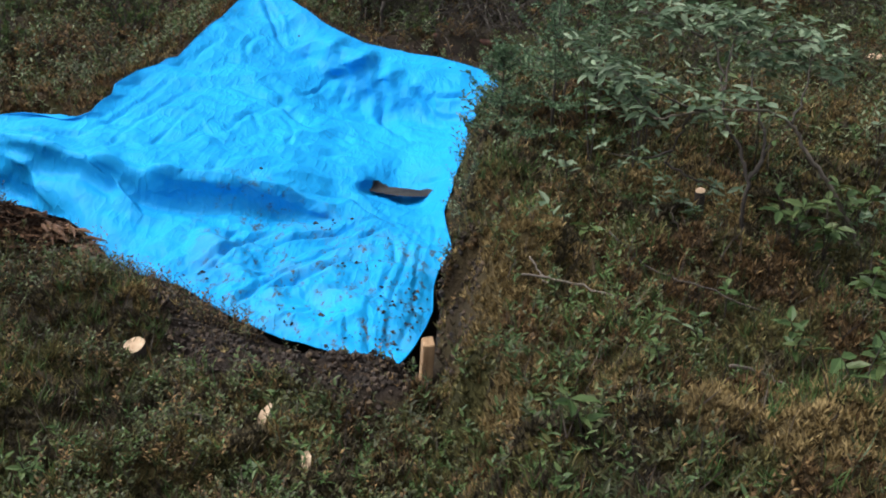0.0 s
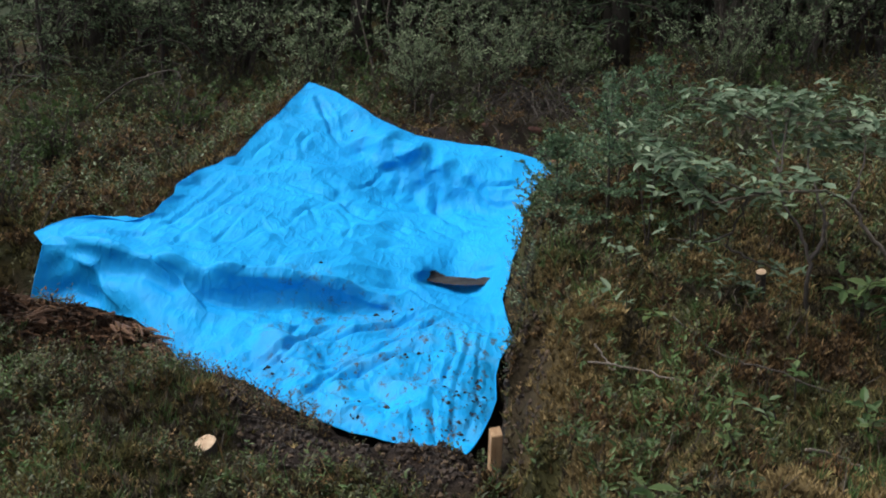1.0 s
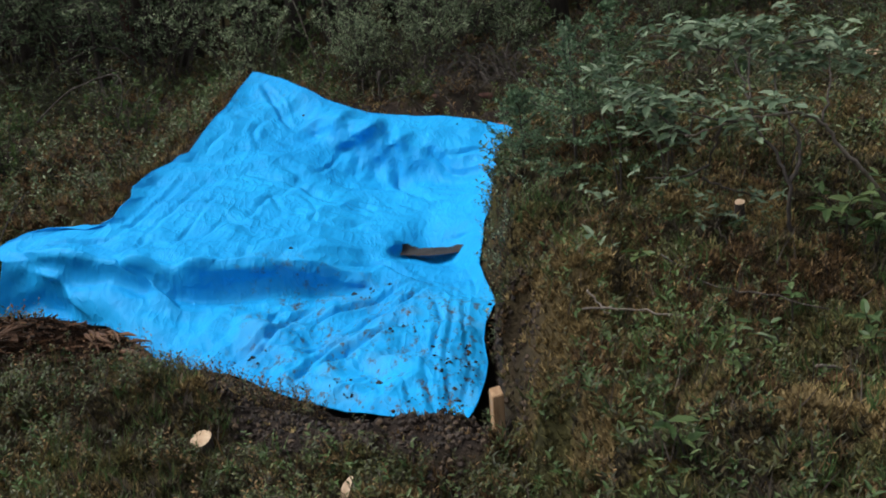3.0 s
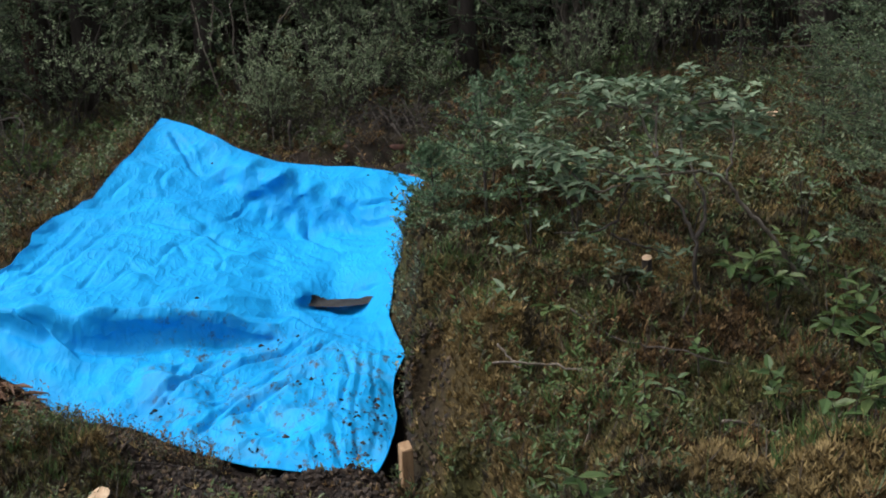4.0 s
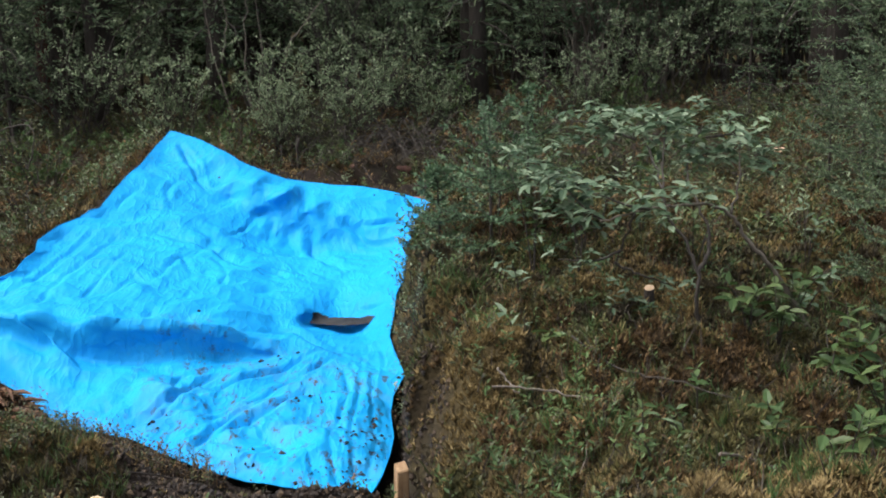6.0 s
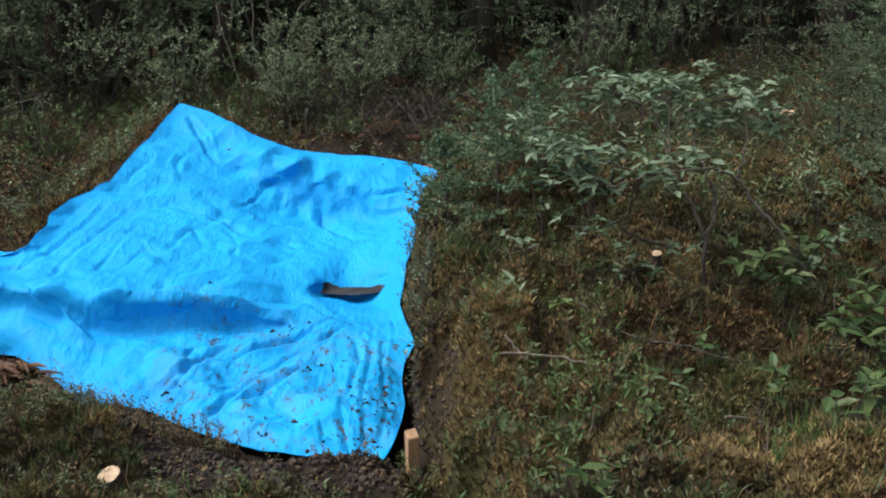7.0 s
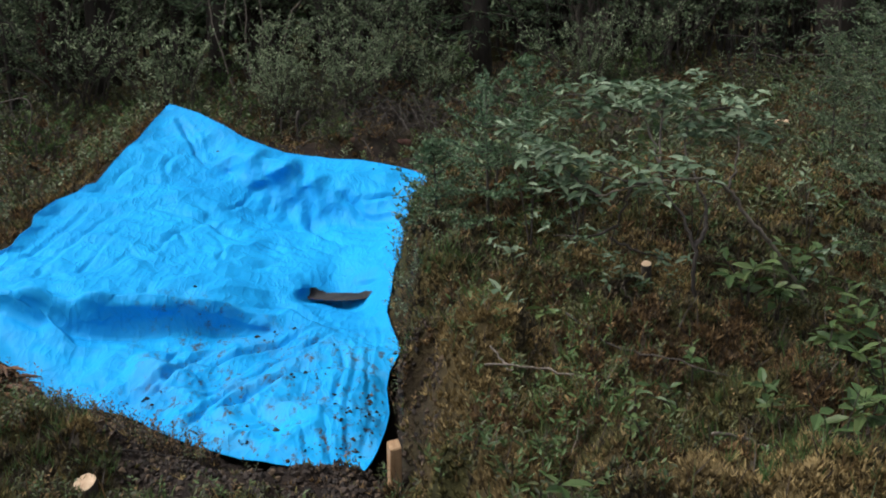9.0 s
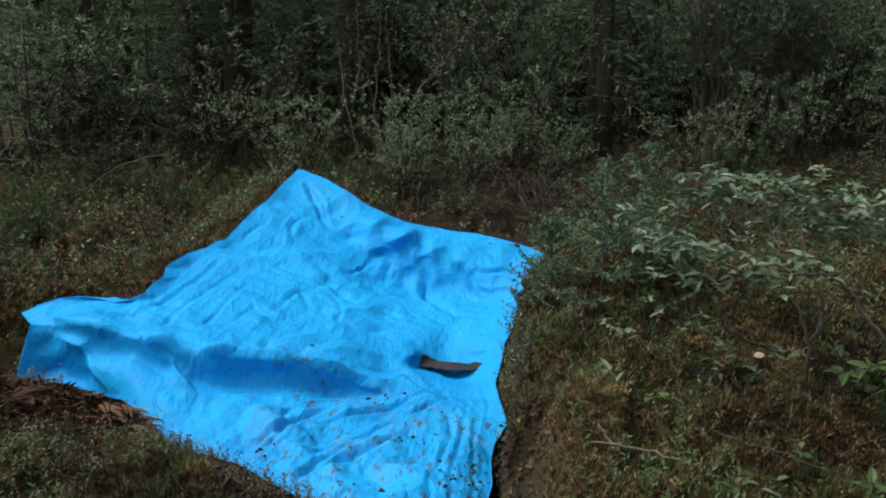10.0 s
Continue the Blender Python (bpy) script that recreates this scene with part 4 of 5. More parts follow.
# the dead red trunk and bare grey stems in the wood
for (x, y), r, h, mat, label in [((-3.06, 11.0), 0.07, 5.0, M_REDBARK, "reddish brown bare tree trunk in the wood"), ((-0.4, 12.3), 0.06, 5.5, M_BARK, "dark bare tree trunk in the wood"), ((2.1, 13.2), 0.14, 8, M_BARK, "thick dark tree trunk in the wood"), ((-2.45, 10.9), 0.075, 6, M_BARK, "dark bare tree trunk in the wood"), ((-1.1, 11.0), 0.07, 6, M_BARK, "dark bare tree trunk in the wood"), ((4.2, 10.2), 0.13, 7, M_BARK, "thick dark tree trunk in the wood"), ((-3.6, 10.9), 0.06, 6, M_BARK, "dark bare tree trunk in the wood"), ((0.95, 10.3), 0.09, 6, M_BARK, "dark bare tree trunk in the wood")]:
    ob = thing("dead_tree", on_ground(x, y), label, "tree")
    bm = bmesh.new()
    line = bend([(0, 0, -0.1), (0.03, 0, h * 0.3), (-0.02, 0.03, h * 0.7), (0.04, 0, h)], 4, 0.008, rng)
    tube(bm, line, [r * (1.2 - 0.8 * i / (len(line) - 1)) for i in range(len(line))], 9)
    part("trunk", bm, mat, ob)
    for k in range(14):
        bm = bmesh.new()
        z, a = rng.uniform(0.4, h * 0.9), rng.uniform(0, 6.28)
        l = rng.uniform(0.2, 0.6)
        tube(bm, [(0, 0, z), (math.cos(a) * l * 0.5, math.sin(a) * l * 0.5, z + 0.03), (math.cos(a) * l, math.sin(a) * l, z - 0.05)], [0.008, 0.006, 0.002], 4, False)
        part("dead_branch", bm, mat, ob)
for pts in ([(-1.11, 9.6, 0.55), (-1.27, 9.7, 1.21), (-1.33, 9.8, 1.52), (-1.52, 9.9, 2.3)], [(-0.97, 9.6, 0.55), (-0.98, 9.6, 1.24), (-0.95, 9.6, 1.72), (-0.92, 9.6, 2.6)],
            [(-0.8, 9.2, 0.5), (-0.59, 9.2, 1.22), (-0.38, 9.2, 1.5), (-0.05, 9.25, 1.95)], [(-0.9, 9.25, 0.5), (-0.82, 9.3, 1.2), (-0.86, 9.3, 1.9)], [(-1.2, 9.7, 1.1), (-1.14, 9.7, 1.5), (-1.2, 9.75, 2.1)]):
    bm = bmesh.new()
    line = bend(pts, 5, 0.01, rng)
    tube(bm, line, [0.0085 * (1 - 0.8 * i / (len(line) - 1)) for i in range(len(line))], 6)
    ob = thing("bare_stem", (0, 0, 0), "thin leafless grey willow stem in the thicket", "shrub", "bare stems")
    part("stem", bm, M_GREYTWIG, ob)

# willow thicket in front of the spruces
LABEL_WILLOW = "grey-green leafy willow bush at the wood's edge"
wp = [bush(on_ground(2.05, 10.3), 31, 2.3, 0.9, 30, 6500, 0.06, (M_GREYTWIG, M_WILLOW), LABEL_WILLOW, shape=LEAFLET, group="willow thicket"),
      bush(on_ground(-0.25, 10.0), 32, 1.6, 0.8, 22, 4200, 0.045, (M_TWIG, M_THICKET), LABEL_WILLOW, shape=LEAFLET, group="willow thicket"),
      bush(on_ground(-2.4, 9.5), 33, 1.3, 0.9, 22, 3600, 0.042, (M_TWIG, M_THICKET), LABEL_WILLOW, shape=LEAFLET, group="willow thicket"),
      bush(on_ground(0.05, 9.2), 34, 0.9, 0.75, 20, 3200, 0.04, (M_TWIG, M_THICKET), LABEL_WILLOW, shape=LEAFLET, group="willow thicket")]
for k, (x, y, w, s) in enumerate([(2.75, 10.6, 0, 0.9), (3.3, 10.4, 1, 1.1), (2.5, 11.6, 1, 1.5), (-3.3, 10.0, 2, 1.2), (-4.1, 9.3, 2, 1.1), (-0.75, 8.9, 3, 0.9), 
                                  (3.9, 10.9, 1, 1.2), (4.8, 10.2, 2, 1.2), (-0.15, 8.5, 3, 0.75), (1.5, 11.2, 1, 1.3), (0.9, 12.0, 1, 1.5), (3.2, 12.2, 1, 1.6), (4.4, 12.2, 1, 1.6), (-1.9, 11.4, 1, 1.2), (2.2, 12.4, 1, 1.6), (-5.6, 13.6, 1, 1.8), (-4.6, 14.0, 1, 1.8), (-3.5, 13.5, 1, 1.8), (-2.4, 13.9, 1, 1.7), (-1.3, 13.4, 1, 1.8), (-0.2, 13.6, 1, 1.7), (0.8, 13.5, 1, 1.8), (1.9, 13.8, 1, 1.8), (3.0, 13.6, 1, 1.7), (4.1, 14.0, 1, 1.8), (5.2, 13.6, 1, 1.8), (6.2, 13.2, 1, 1.8), (6.4, 11.8, 1, 1.6), (5.6, 9.4, 2, 1.0), (-4.9, 10.0, 1, 1.3),
                                  (-2.9, 12.2, 1, 1.5), (0.2, 10.6, 1, 1.3), (-0.9, 11.0, 1, 1.3), (-5.2, 8.8, 2, 1.1), (-4.4, 11.6, 1, 1.4), (-5.2, 12.8, 1, 1.6), (-4.0, 12.6, 1, 1.5), (-0.55, 8.2, 3, 0.6), (0.5, 9.0, 3, 0.6), (-1.5, 8.9, 3, 0.9), (2.4, 9.5, 3, 1.0), (1.7, 8.9, 3, 0.7)]):
    ob = copy_thing(wp[w], pose(*on_ground(x, y), 0, 0, 131 * k))
    ob.scale = (s, s, s)

# low shrubs on the slope
low = [bush(on_ground(-2.45, 6.7), 41, 0.32, 0.28, 16, 900, 0.022, (M_TWIG, M_HEATH), "low dark green heath shrub on the mossy slope", "heath_shrub", "heath shrubs on the slope", LEAFLET),
       bush(on_ground(-0.98, 7.95), 42, 0.4, 0.3, 16, 1000, 0.03, (M_TWIG, M_GREEN), "low leafy green shrub behind the tarp", "leafy_shrub", "leafy shrubs", LEAF),
       bush(on_ground(-2.05, 7.2), 43, 0.28, 0.3, 14, 700, 0.028, (M_DRY, M_RUST), "low rusty brown shrub on the slope", "heath_shrub", "heath shrubs on the slope", LEAFLET)]
rng = np.random.default_rng(17)
made = 0
while made < 150:
    x, y = rng.uniform(-5, 5.2), rng.uniform(4.6, 10.2)
    if abs(x - 0.2) > 0.30 * y + 1.4 or (x > 0.3 and y < 5.6) or outline_near(np.array([x]), np.array([y]))[0][0] < 0.3:
        continue
    if x > -0.9 and x < 0.6 and y < 7.6:
        continue
    w = int(rng.choice([0, 0, 0, 2, 2, 1]))
    ob = copy_thing(low[w], pose(*on_ground(x, y), 0, 0, 360 * rng.random()))
    s = rng.uniform(0.6, 1.25)
    ob.scale = (s, s, s * rng.uniform(0.8, 1.2))
    made += 1

# ---- the willow that leans over the bank ----
willow = thing("willow_shrub", on_ground(1.23, 3.75), "leaning willow with an arched grey stem and pale leaves", "shrub")
willow_at = willow.matrix_world.translation


def local(pts, origin):
    return [Vector(p) - origin for p in pts]


def limb(name, pts, r0, r1, mat, parent, origin, label=""):
    bm = bmesh.new()
    line = bend(local(pts, origin), 6, 0.003, np.random.default_rng(len(pts)))
    tube(bm, line, [r0 + (r1 - r0) * i / (len(line) - 1) for i in range(len(line))], 8)
    return part(name, bm, mat, parent, label)


limb("stem", [(1.25, 3.75, 0.25), (1.16, 3.7, 0.55), (1.16, 3.7, 0.69), (1.13, 3.75, 0.78), (1.08, 3.8, 0.87), (1.09, 3.9, 0.93), (1.14, 4.1, 1.06), (1.18, 4.2, 1.15)], 0.0085, 0.0025, M_TWIG, willow, willow_at)
limb("stem", [(1.16, 3.7, 0.69), (1.21, 3.75, 0.75), (1.22, 3.8, 0.82), (1.21, 3.85, 0.86), (1.2, 4.0, 1.0), (1.31, 4.2, 1.12)], 0.008, 0.002, M_TWIG, willow, willow_at)
limb("arched_stem", [(1.74, 3.9, 0.2), (1.61, 3.9, 0.44), (1.5, 3.9, 0.62), (1.39, 3.9, 0.75), (1.33, 3.9, 0.84), (1.23, 3.85, 0.89), (1.11, 3.8, 0.9), (1.02, 3.8, 0.89), (0.85, 3.8, 0.86)], 0.009, 0.0035, M_GREYTWIG, willow, willow_at, "pale grey arched stem")
for pts in ([(1.02, 3.8, 0.89), (0.91, 3.8, 0.92), (0.82, 3.85, 0.95)], [(0.97, 3.8, 0.88), (0.93, 3.82, 0.77), (0.91, 3.85, 0.66)], [(1.09, 3.9, 0.93), (1.09, 4.1, 1.04), (1.05, 4.2, 1.12)], [(1.33, 3.9, 0.84), (1.38, 3.98, 0.95), (1.42, 4.1, 1.08)],
            [(1.05, 4.15, 1.08), (0.94, 4.2, 1.13), (0.83, 4.3, 1.14)], [(1.31, 4.15, 1.08), (1.42, 4.2, 1.08), (1.55, 4.2, 1.03)], [(0.86, 3.8, 0.86), (0.8, 3.9, 0.9), (0.72, 4.0, 0.98)], [(0.91, 3.85, 0.70), (1.0, 3.8, 0.66), (1.1, 3.8, 0.62)], [(0.93, 3.82, 0.75), (0.82, 3.8, 0.72), (0.72, 3.88, 0.71)]):
    limb("twig", pts, 0.005, 0.0015, M_TWIG, willow, willow_at)
CLUSTERS = [(0.83, 4.3, 1.14), (0.9, 4.2, 1.15), (1.02, 4.3, 1.15), (1.11, 4.2, 1.16), (1.15, 4.2, 1.19), (1.25, 4.3, 1.14), (1.31, 4.2, 1.15), (1.42, 4.3, 1.11), (1.48, 4.2, 1.08), (1.55, 4.2, 1.03), (1.18, 4.1, 1.07), (1.29, 4.1, 1.05), (1.34, 4.1, 0.97),
            (0.75, 4.0, 0.97), (0.7, 4.0, 1.0), (0.79, 3.95, 0.96), (0.81, 3.9, 0.86), (0.89, 3.9, 0.92), (1.01, 3.8, 0.92), (1.09, 3.8, 0.93), (0.81, 3.8, 0.71), (0.91, 3.8, 0.66), (1.0, 3.8, 0.65), (1.09, 3.8, 0.62), (0.7, 3.9, 0.7), (0.71, 4.5, 1.02)]
rng = np.random.default_rng(51)
fol = Foliage()
for c in CLUSTERS:
    few = c[2] < 0.78
    for k in range(4 if few else 7):
        n = 7
        tip = np.array(c) - np.array(willow_at) + rng.normal(0, (0.06, 0.07, 0.035), 3)
        a = np.arange(n) * 2.4 + rng.uniform(0, 6)
        ways = np.stack([np.cos(a), np.sin(a), rng.uniform(-0.45, 0.5, n)], 1)
        p = tip - np.outer(np.linspace(0, 0.05, n), rng.normal(0, 0.4, 3) + (0, 0, 0.8))
        size = rng.uniform(0.038, 0.07, n) * (0.65 if few else 1)
        fol.add(LEAF, p, *axes_along(ways, rng, size, size * rng.uniform(0.95, 1.35, n), roll=0.5))
np_part("foliage", fol.mesh("foliage", [M_WILLOW]), willow, "pale grey-green pointed leaves")


# ---- leafy seedlings on the bank ----
def seedling(place, seed, height, leaves, leaf, mat, label, group):
    rng = np.random.default_rng(seed)
    ob = thing("seedling", place, label, "plant", group)
    bm, fol = bmesh.new(), Foliage()
    for k in range(max(1, leaves // 7)):
        tip = np.array([*(rng.normal(0, 0.35, 2) * height), height * rng.uniform(0.7, 1.1)])
        line = np.array(bend([(0, 0, -0.03), tip * (0.35, 0.35, 0.55), tip], 4))
        tube(bm, line, [0.0035 * (1 - 0.7 * i / (len(line) - 1)) for i in range(len(line))], 5, False)
        n = 8
        s = np.sort(rng.uniform(0.4, 1, n))
        p = line[(s * (len(line) - 1)).astype(int)]
        a = np.arange(n) * 2.4 + rng.uniform(0, 6)
        ways = np.stack([np.cos(a), np.sin(a), rng.uniform(-0.3, 0.7, n)], 1)
        fol.add(LEAF, p, *axes_along(ways, rng, leaf * rng.uniform(0.6, 1.1, n), leaf * rng.uniform(0.8, 1.3, n), roll=0.6))
    part("stem", bm, M_TWIG, ob)
    np_part("leaves", fol.mesh("leaves", [mat]), ob)
    return ob


for k, (x, y, h, n, leaf, mat) in enumerate([(1.33, 3.68, 0.2, 28, 0.075, M_GREEN), (1.45, 3.72, 0.22, 28, 0.08, M_GREEN), (1.58, 3.95, 0.26, 28, 0.07, M_GREEN), (1.52, 3.45, 0.22, 21, 0.085, M_GREEN), (1.66, 3.6, 0.25, 21, 0.08, M_GREEN),
                                          (0.56, 3.72, 0.16, 7, 0.085, M_WILLOW), (0.63, 3.6, 0.13, 7, 0.075, M_GREEN), (0.6, 4.0, 0.15, 7, 0.06, M_WILLOW), (1.42, 2.95, 0.24, 21, 0.085, M_GREEN), (1.3, 2.8, 0.2, 14, 0.08, M_GREEN),
                                          (1.2, 3.05, 0.16, 14, 0.06, M_GREEN), (0.8, 2.95, 0.1, 7, 0.05, M_GREEN), (0.78, 2.75, 0.12, 7, 0.05, M_GREEN), (0.56, 2.42, 0.12, 7, 0.075, M_GREEN), (-0.66, 3.15, 0.06, 7, 0.05, M_GREEN), (1.6, 3.2, 0.25, 21, 0.075, M_GREEN),
                                          (0.72, 4.5, 0.5, 21, 0.06, M_GREEN), (0.62, 4.9, 0.45, 14, 0.05, M_GREEN), (0.95, 4.6, 0.4, 21, 0.06, M_GREEN), (1.2, 4.7, 0.4, 21, 0.06, M_GREEN), (1.05, 4.9, 0.5, 21, 0.055, M_WILLOW), (0.86, 4.25, 0.35, 14, 0.055, M_GREEN), (1.4, 4.6, 0.35, 21, 0.055, M_GREEN),
                                          (1.55, 2.75, 0.22, 21, 0.09, M_GREEN), (1.7, 2.95, 0.25, 21, 0.09, M_GREEN), (1.48, 2.6, 0.18, 14, 0.085, M_GREEN), (1.78, 3.35, 0.3, 28, 0.085, M_GREEN), (1.62, 3.08, 0.24, 21, 0.09, M_GREEN), (-0.85, 2.65, 0.1, 14, 0.045, M_GREEN), (-1.1, 2.8, 0.1, 14, 0.04, M_GREEN), (-0.3, 2.75, 0.09, 14, 0.04, M_GREEN), (1.05, 3.3, 0.13, 14, 0.045, M_GREEN), (0.95, 3.05, 0.12, 14, 0.045, M_GREEN), (1.8, 4.4, 0.3, 21, 0.06, M_WILLOW), (2.0, 4.9, 0.3, 21, 0.055, M_WILLOW)]):
    seedling(on_ground(x, y), 60 + k, h, n, leaf, mat, "broad-leaved green seedling growing from the moss", "seedlings")


# ---- cut and loose wood ----
stake = thing("survey_stake", (0.137, 3.45, -0.2), "square sawn wooden stake driven in beside the tarp", "stake")
bm = bmesh.new()
bmesh.ops.create_cube(bm, size=1)
for vv in bm.verts:
    top = vv.co.z > 0
    vv.co = Vector((vv.co.x * 0.038, vv.co.y * 0.038, 0.365 if top else 0.0))
    if top:
        vv.co.z += 0.45 * vv.co.y + 0.1 * vv.co.x
bmesh.ops.bevel(bm, geom=bm.edges[:], offset=0.0025, segments=2, affect="EDGES")
part("shaft", bm, M_STAKE, stake, shade=False)
stake.rotation_euler = (radians(1), radians(1.5), radians(18))


def stump(place, seed, radius, height, tilt, label):
    rng = np.random.default_rng(seed)
    ob = thing("tree_stump", place, label, "stump", "cut stumps")
    bm = bmesh.new()
    n, rings = 18, []
    wob = [1 + rng.normal(0, 0.06) for _ in range(n)]
    for z, r in ((-0.08, 1.35), (0.0, 1.12), (0.5 * height, 1.0), (height, 0.97)):
        rings.append([bm.verts.new((radius * r * wob[k] * math.cos(2 * math.pi * k / n), radius * r * wob[k] * math.sin(2 * math.pi * k / n), z + (tilt * radius * math.sin(2 * math.pi * k / n + 0.4) if z == height else 0))) for k in range(n)])
    for a, b in zip(rings, rings[1:]):
        for k in range(n):
            bm.faces.new((a[k], a[(k + 1) % n], b[(k + 1) % n], b[k]))
    part("bark", bm, M_BARK, ob)
    bm = bmesh.new()
    rim = [bm.verts.new((radius * 0.95 * wob[k] * math.cos(2 * math.pi * k / n), radius * 0.95 * wob[k] * math.sin(2 * math.pi * k / n), height + tilt * radius * math.sin(2 * math.pi * k / n + 0.4))) for k in range(n)]
    inner = [bm.verts.new((q.co.x * 0.5, q.co.y * 0.5, (q.co.z - height) * 0.5 + height + 0.004 + rng.normal(0, 0.001))) for q in rim]
    for k in range(n):
        bm.faces.new((rim[k], rim[(k + 1) % n], inner[(k + 1) % n], inner[k]))
    bm.faces.new(inner)
    part("cut_face", bm, M_CUT, ob, "freshly sawn pale wood")
    return ob


stump((-0.826, 3.455, 0.035), 1, 0.037, 0.05, 0.4, "small freshly cut stump low in the moss")
stump(on_ground(1.085, 4.06, 0.02), 2, 0.019, 0.11, 0.35, "thin freshly cut stump on the mossy bank")
stump((2.787, 7.454, 0.42), 3, 0.06, 0.11, 0.2, "pale freshly cut stump on the slope")
stump((0.72, 8.33, 0.40), 4, 0.03, 0.13, 1.2, "pale slant-cut stump behind the tarp")
stump((2.62, 6.5, 0.33), 5, 0.02, 0.16, 0.3, "thin dark cut stump on the slope")


def chip(x, y, length, width, turn, up, label, z=None):
    """A split piece of wood, uneven and thin at one end."""
    rng = np.random.default_rng(int(abs(x * 100)))
    bm = bmesh.new()
    rows = []
    for s, w, h in ((0, 0.5, 0.5), (0.25, 1, 1), (0.65, 0.9, 0.8), (1, 0.25, 0.3)):
        rows.append([bm.verts.new(((s - 0.5) * length, sx_ * w * width / 2 + rng.normal(0, 0.002), sz_ * h * width * 0.3)) for sx_, sz_ in ((-1, -1), (1, -1), (1, 1), (-1, 1))])
    for a, b in zip(rows, rows[1:]):
        for k in range(4):
            bm.faces.new((a[k], a[(k + 1) % 4], b[(k + 1) % 4], b[k]))
    bm.faces.new(rows[0][::-1])
    bm.faces.new(rows[-1])
    me = bpy.data.meshes.new("wood_chip")
    bm.to_mesh(me)
    bm.free()
    me.materials.append(M_CUT)
    ob = new("wood_chip", me)
    gx0, gy0, gz0 = on_ground(x, y)
    ob.matrix_world = pose(gx0, gy0, (gz0 + 0.03) if z is None else z, 0, up, turn)
    return tagged(ob, label, "wood chip", "wood chips")


chip(-0.31, 3.07, 0.085, 0.028, 70, -35, "pale split wood chip lying in the moss")
chip(-0.14, 2.8, 0.06, 0.022, 95, -25, "pale split wood chip lying in the moss")
chip(-0.16, 8.1, 0.10, 0.05, 40, -50, "whitish split wood piece behind the tarp")


def rotten_chunk(x, y, length, width, turn, seed):
    """A lump of rotten wood, torn into reddish splinters."""
    rng = np.random.default_rng(seed)
    bm = bmesh.new()
    for k in range(34):
        y0, z0 = rng.normal(0, width * 0.3), abs(rng.normal(0, width * 0.22))
        x0, l = rng.normal(0, length * 0.12), length * rng.uniform(0.3, 0.8)
        tube(bm, bend([(x0 - l / 2, y0, z0), (x0, y0 + rng.normal(0, 0.01), z0 + rng.uniform(0, 0.012)), (x0 + l / 2, y0 + rng.normal(0, 0.015), z0 + rng.normal(0, 0.012))], 2), [0.003, 0.007, 0.009, 0.006, 0.002], 5)
    ob = part("rotten_wood", bm, M_ROTTEN, None, shade=False)
    ob.matrix_world = pose(*on_ground(x, y), 0, rng.uniform(-8, 8), turn)
    return tagged(ob, "reddish brown rotten wood torn into splinters", "rotten wood", "rotten wood in the peat")


for k, (x, y, l, w, turn) in enumerate([(-1.33, 4.36, 0.24, 0.12, -30), (-1.45, 4.42, 0.2, 0.1, -50), (-1.6, 4.55, 0.16, 0.08, 10), (-1.95, 4.5, 0.2, 0.09, 20), (-2.1, 4.62, 0.18, 0.08, -15), (-1.78, 4.35, 0.15, 0.07, 40)]):
    rotten_chunk(x, y, l, w, turn, 400 + k)


def stick(pts, r0, r1, mat, label, seed=1, name="stick"):
    bm = bmesh.new()
    line = bend(pts, 5, 0.004, np.random.default_rng(seed))
    tube(bm, line, [r0 + (r1 - r0) * i / (len(line) - 1) for i in range(len(line))], 7)
    ob = part(name, bm, mat, None)
    return tagged(ob, label, "stick", "loose sticks")


def lie(pts, lift=0.03):
    """The same line, laid on the ground."""
    return [(x, y, on_ground(x, y)[2] + lift) for x, y in pts]


stick(lie([(0.43, 3.33), (0.56, 3.28), (0.70, 3.2)], 0.045), 0.0038, 0.003, M_GREYTWIG, "pale dry stick lying across the mossy bank")
stick(lie([(0.455, 3.4), (0.485, 3.36), (0.52, 3.31)], 0.04), 0.0035, 0.003, M_GREYTWIG, "short pale dry stick on the moss")
stick(lie([(0.71, 3.55), (0.84, 3.43), (0.97, 3.31), (1.13, 3.2)], 0.06), 0.0035, 0.002, M_TWIG, "long thin dark branch over the moss")
stick([(0.56, 4.3, 0.42), (0.70, 4.3, 0.39), (0.82, 4.25, 0.37)], 0.014, 0.009, M_TWIG, "dark dead branch on the bank")
stick([(-2.75, 7.5, 0.6), (-2.56, 7.5, 0.75), (-2.34, 7.4, 0.84), (-2.12, 7.3, 0.89), (-2.06, 7.25, 0.8), (-2.11, 7.2, 0.6)], 0.006, 0.004, M_TWIG, "bent dark dead branch on the slope")
stick(lie([(-0.75, 3.6), (-0.6, 3.68), (-0.5, 3.62)], 0.02), 0.003, 0.002, M_TWIG, "thin dry twig on the moss")
stick(lie([(-0.62, 3.0), (-0.5, 2.95), (-0.42, 2.9)], 0.03), 0.004, 0.002, M_GREYTWIG, "thin dry twig on the moss")
stick([(0.95, 3.8, 0.36), (0.97, 3.75, 0.48), (0.93, 3.72, 0.56)], 0.004, 0.002, M_GREYTWIG, "short dry twig standing in the moss")
stick([(-2.2, 5.3, 0.3), (-2.15, 5.35, 0.42), (-2.05, 5.4, 0.55)], 0.004, 0.002, M_TWIG, "dark upright twig beside the tarp")
stick(lie([(0.95, 2.75), (1.05, 2.82), (1.12, 2.82)], 0.05), 0.005, 0.003, M_GREYTWIG, "bent dry twig on the moss")
stick([(-0.46, 7.8, 0.3), (-0.46, 7.8, 0.5), (-0.45, 7.8, 0.68)], 0.014, 0.012, M_TWIG, "short dark upright post behind the tarp", name="post")
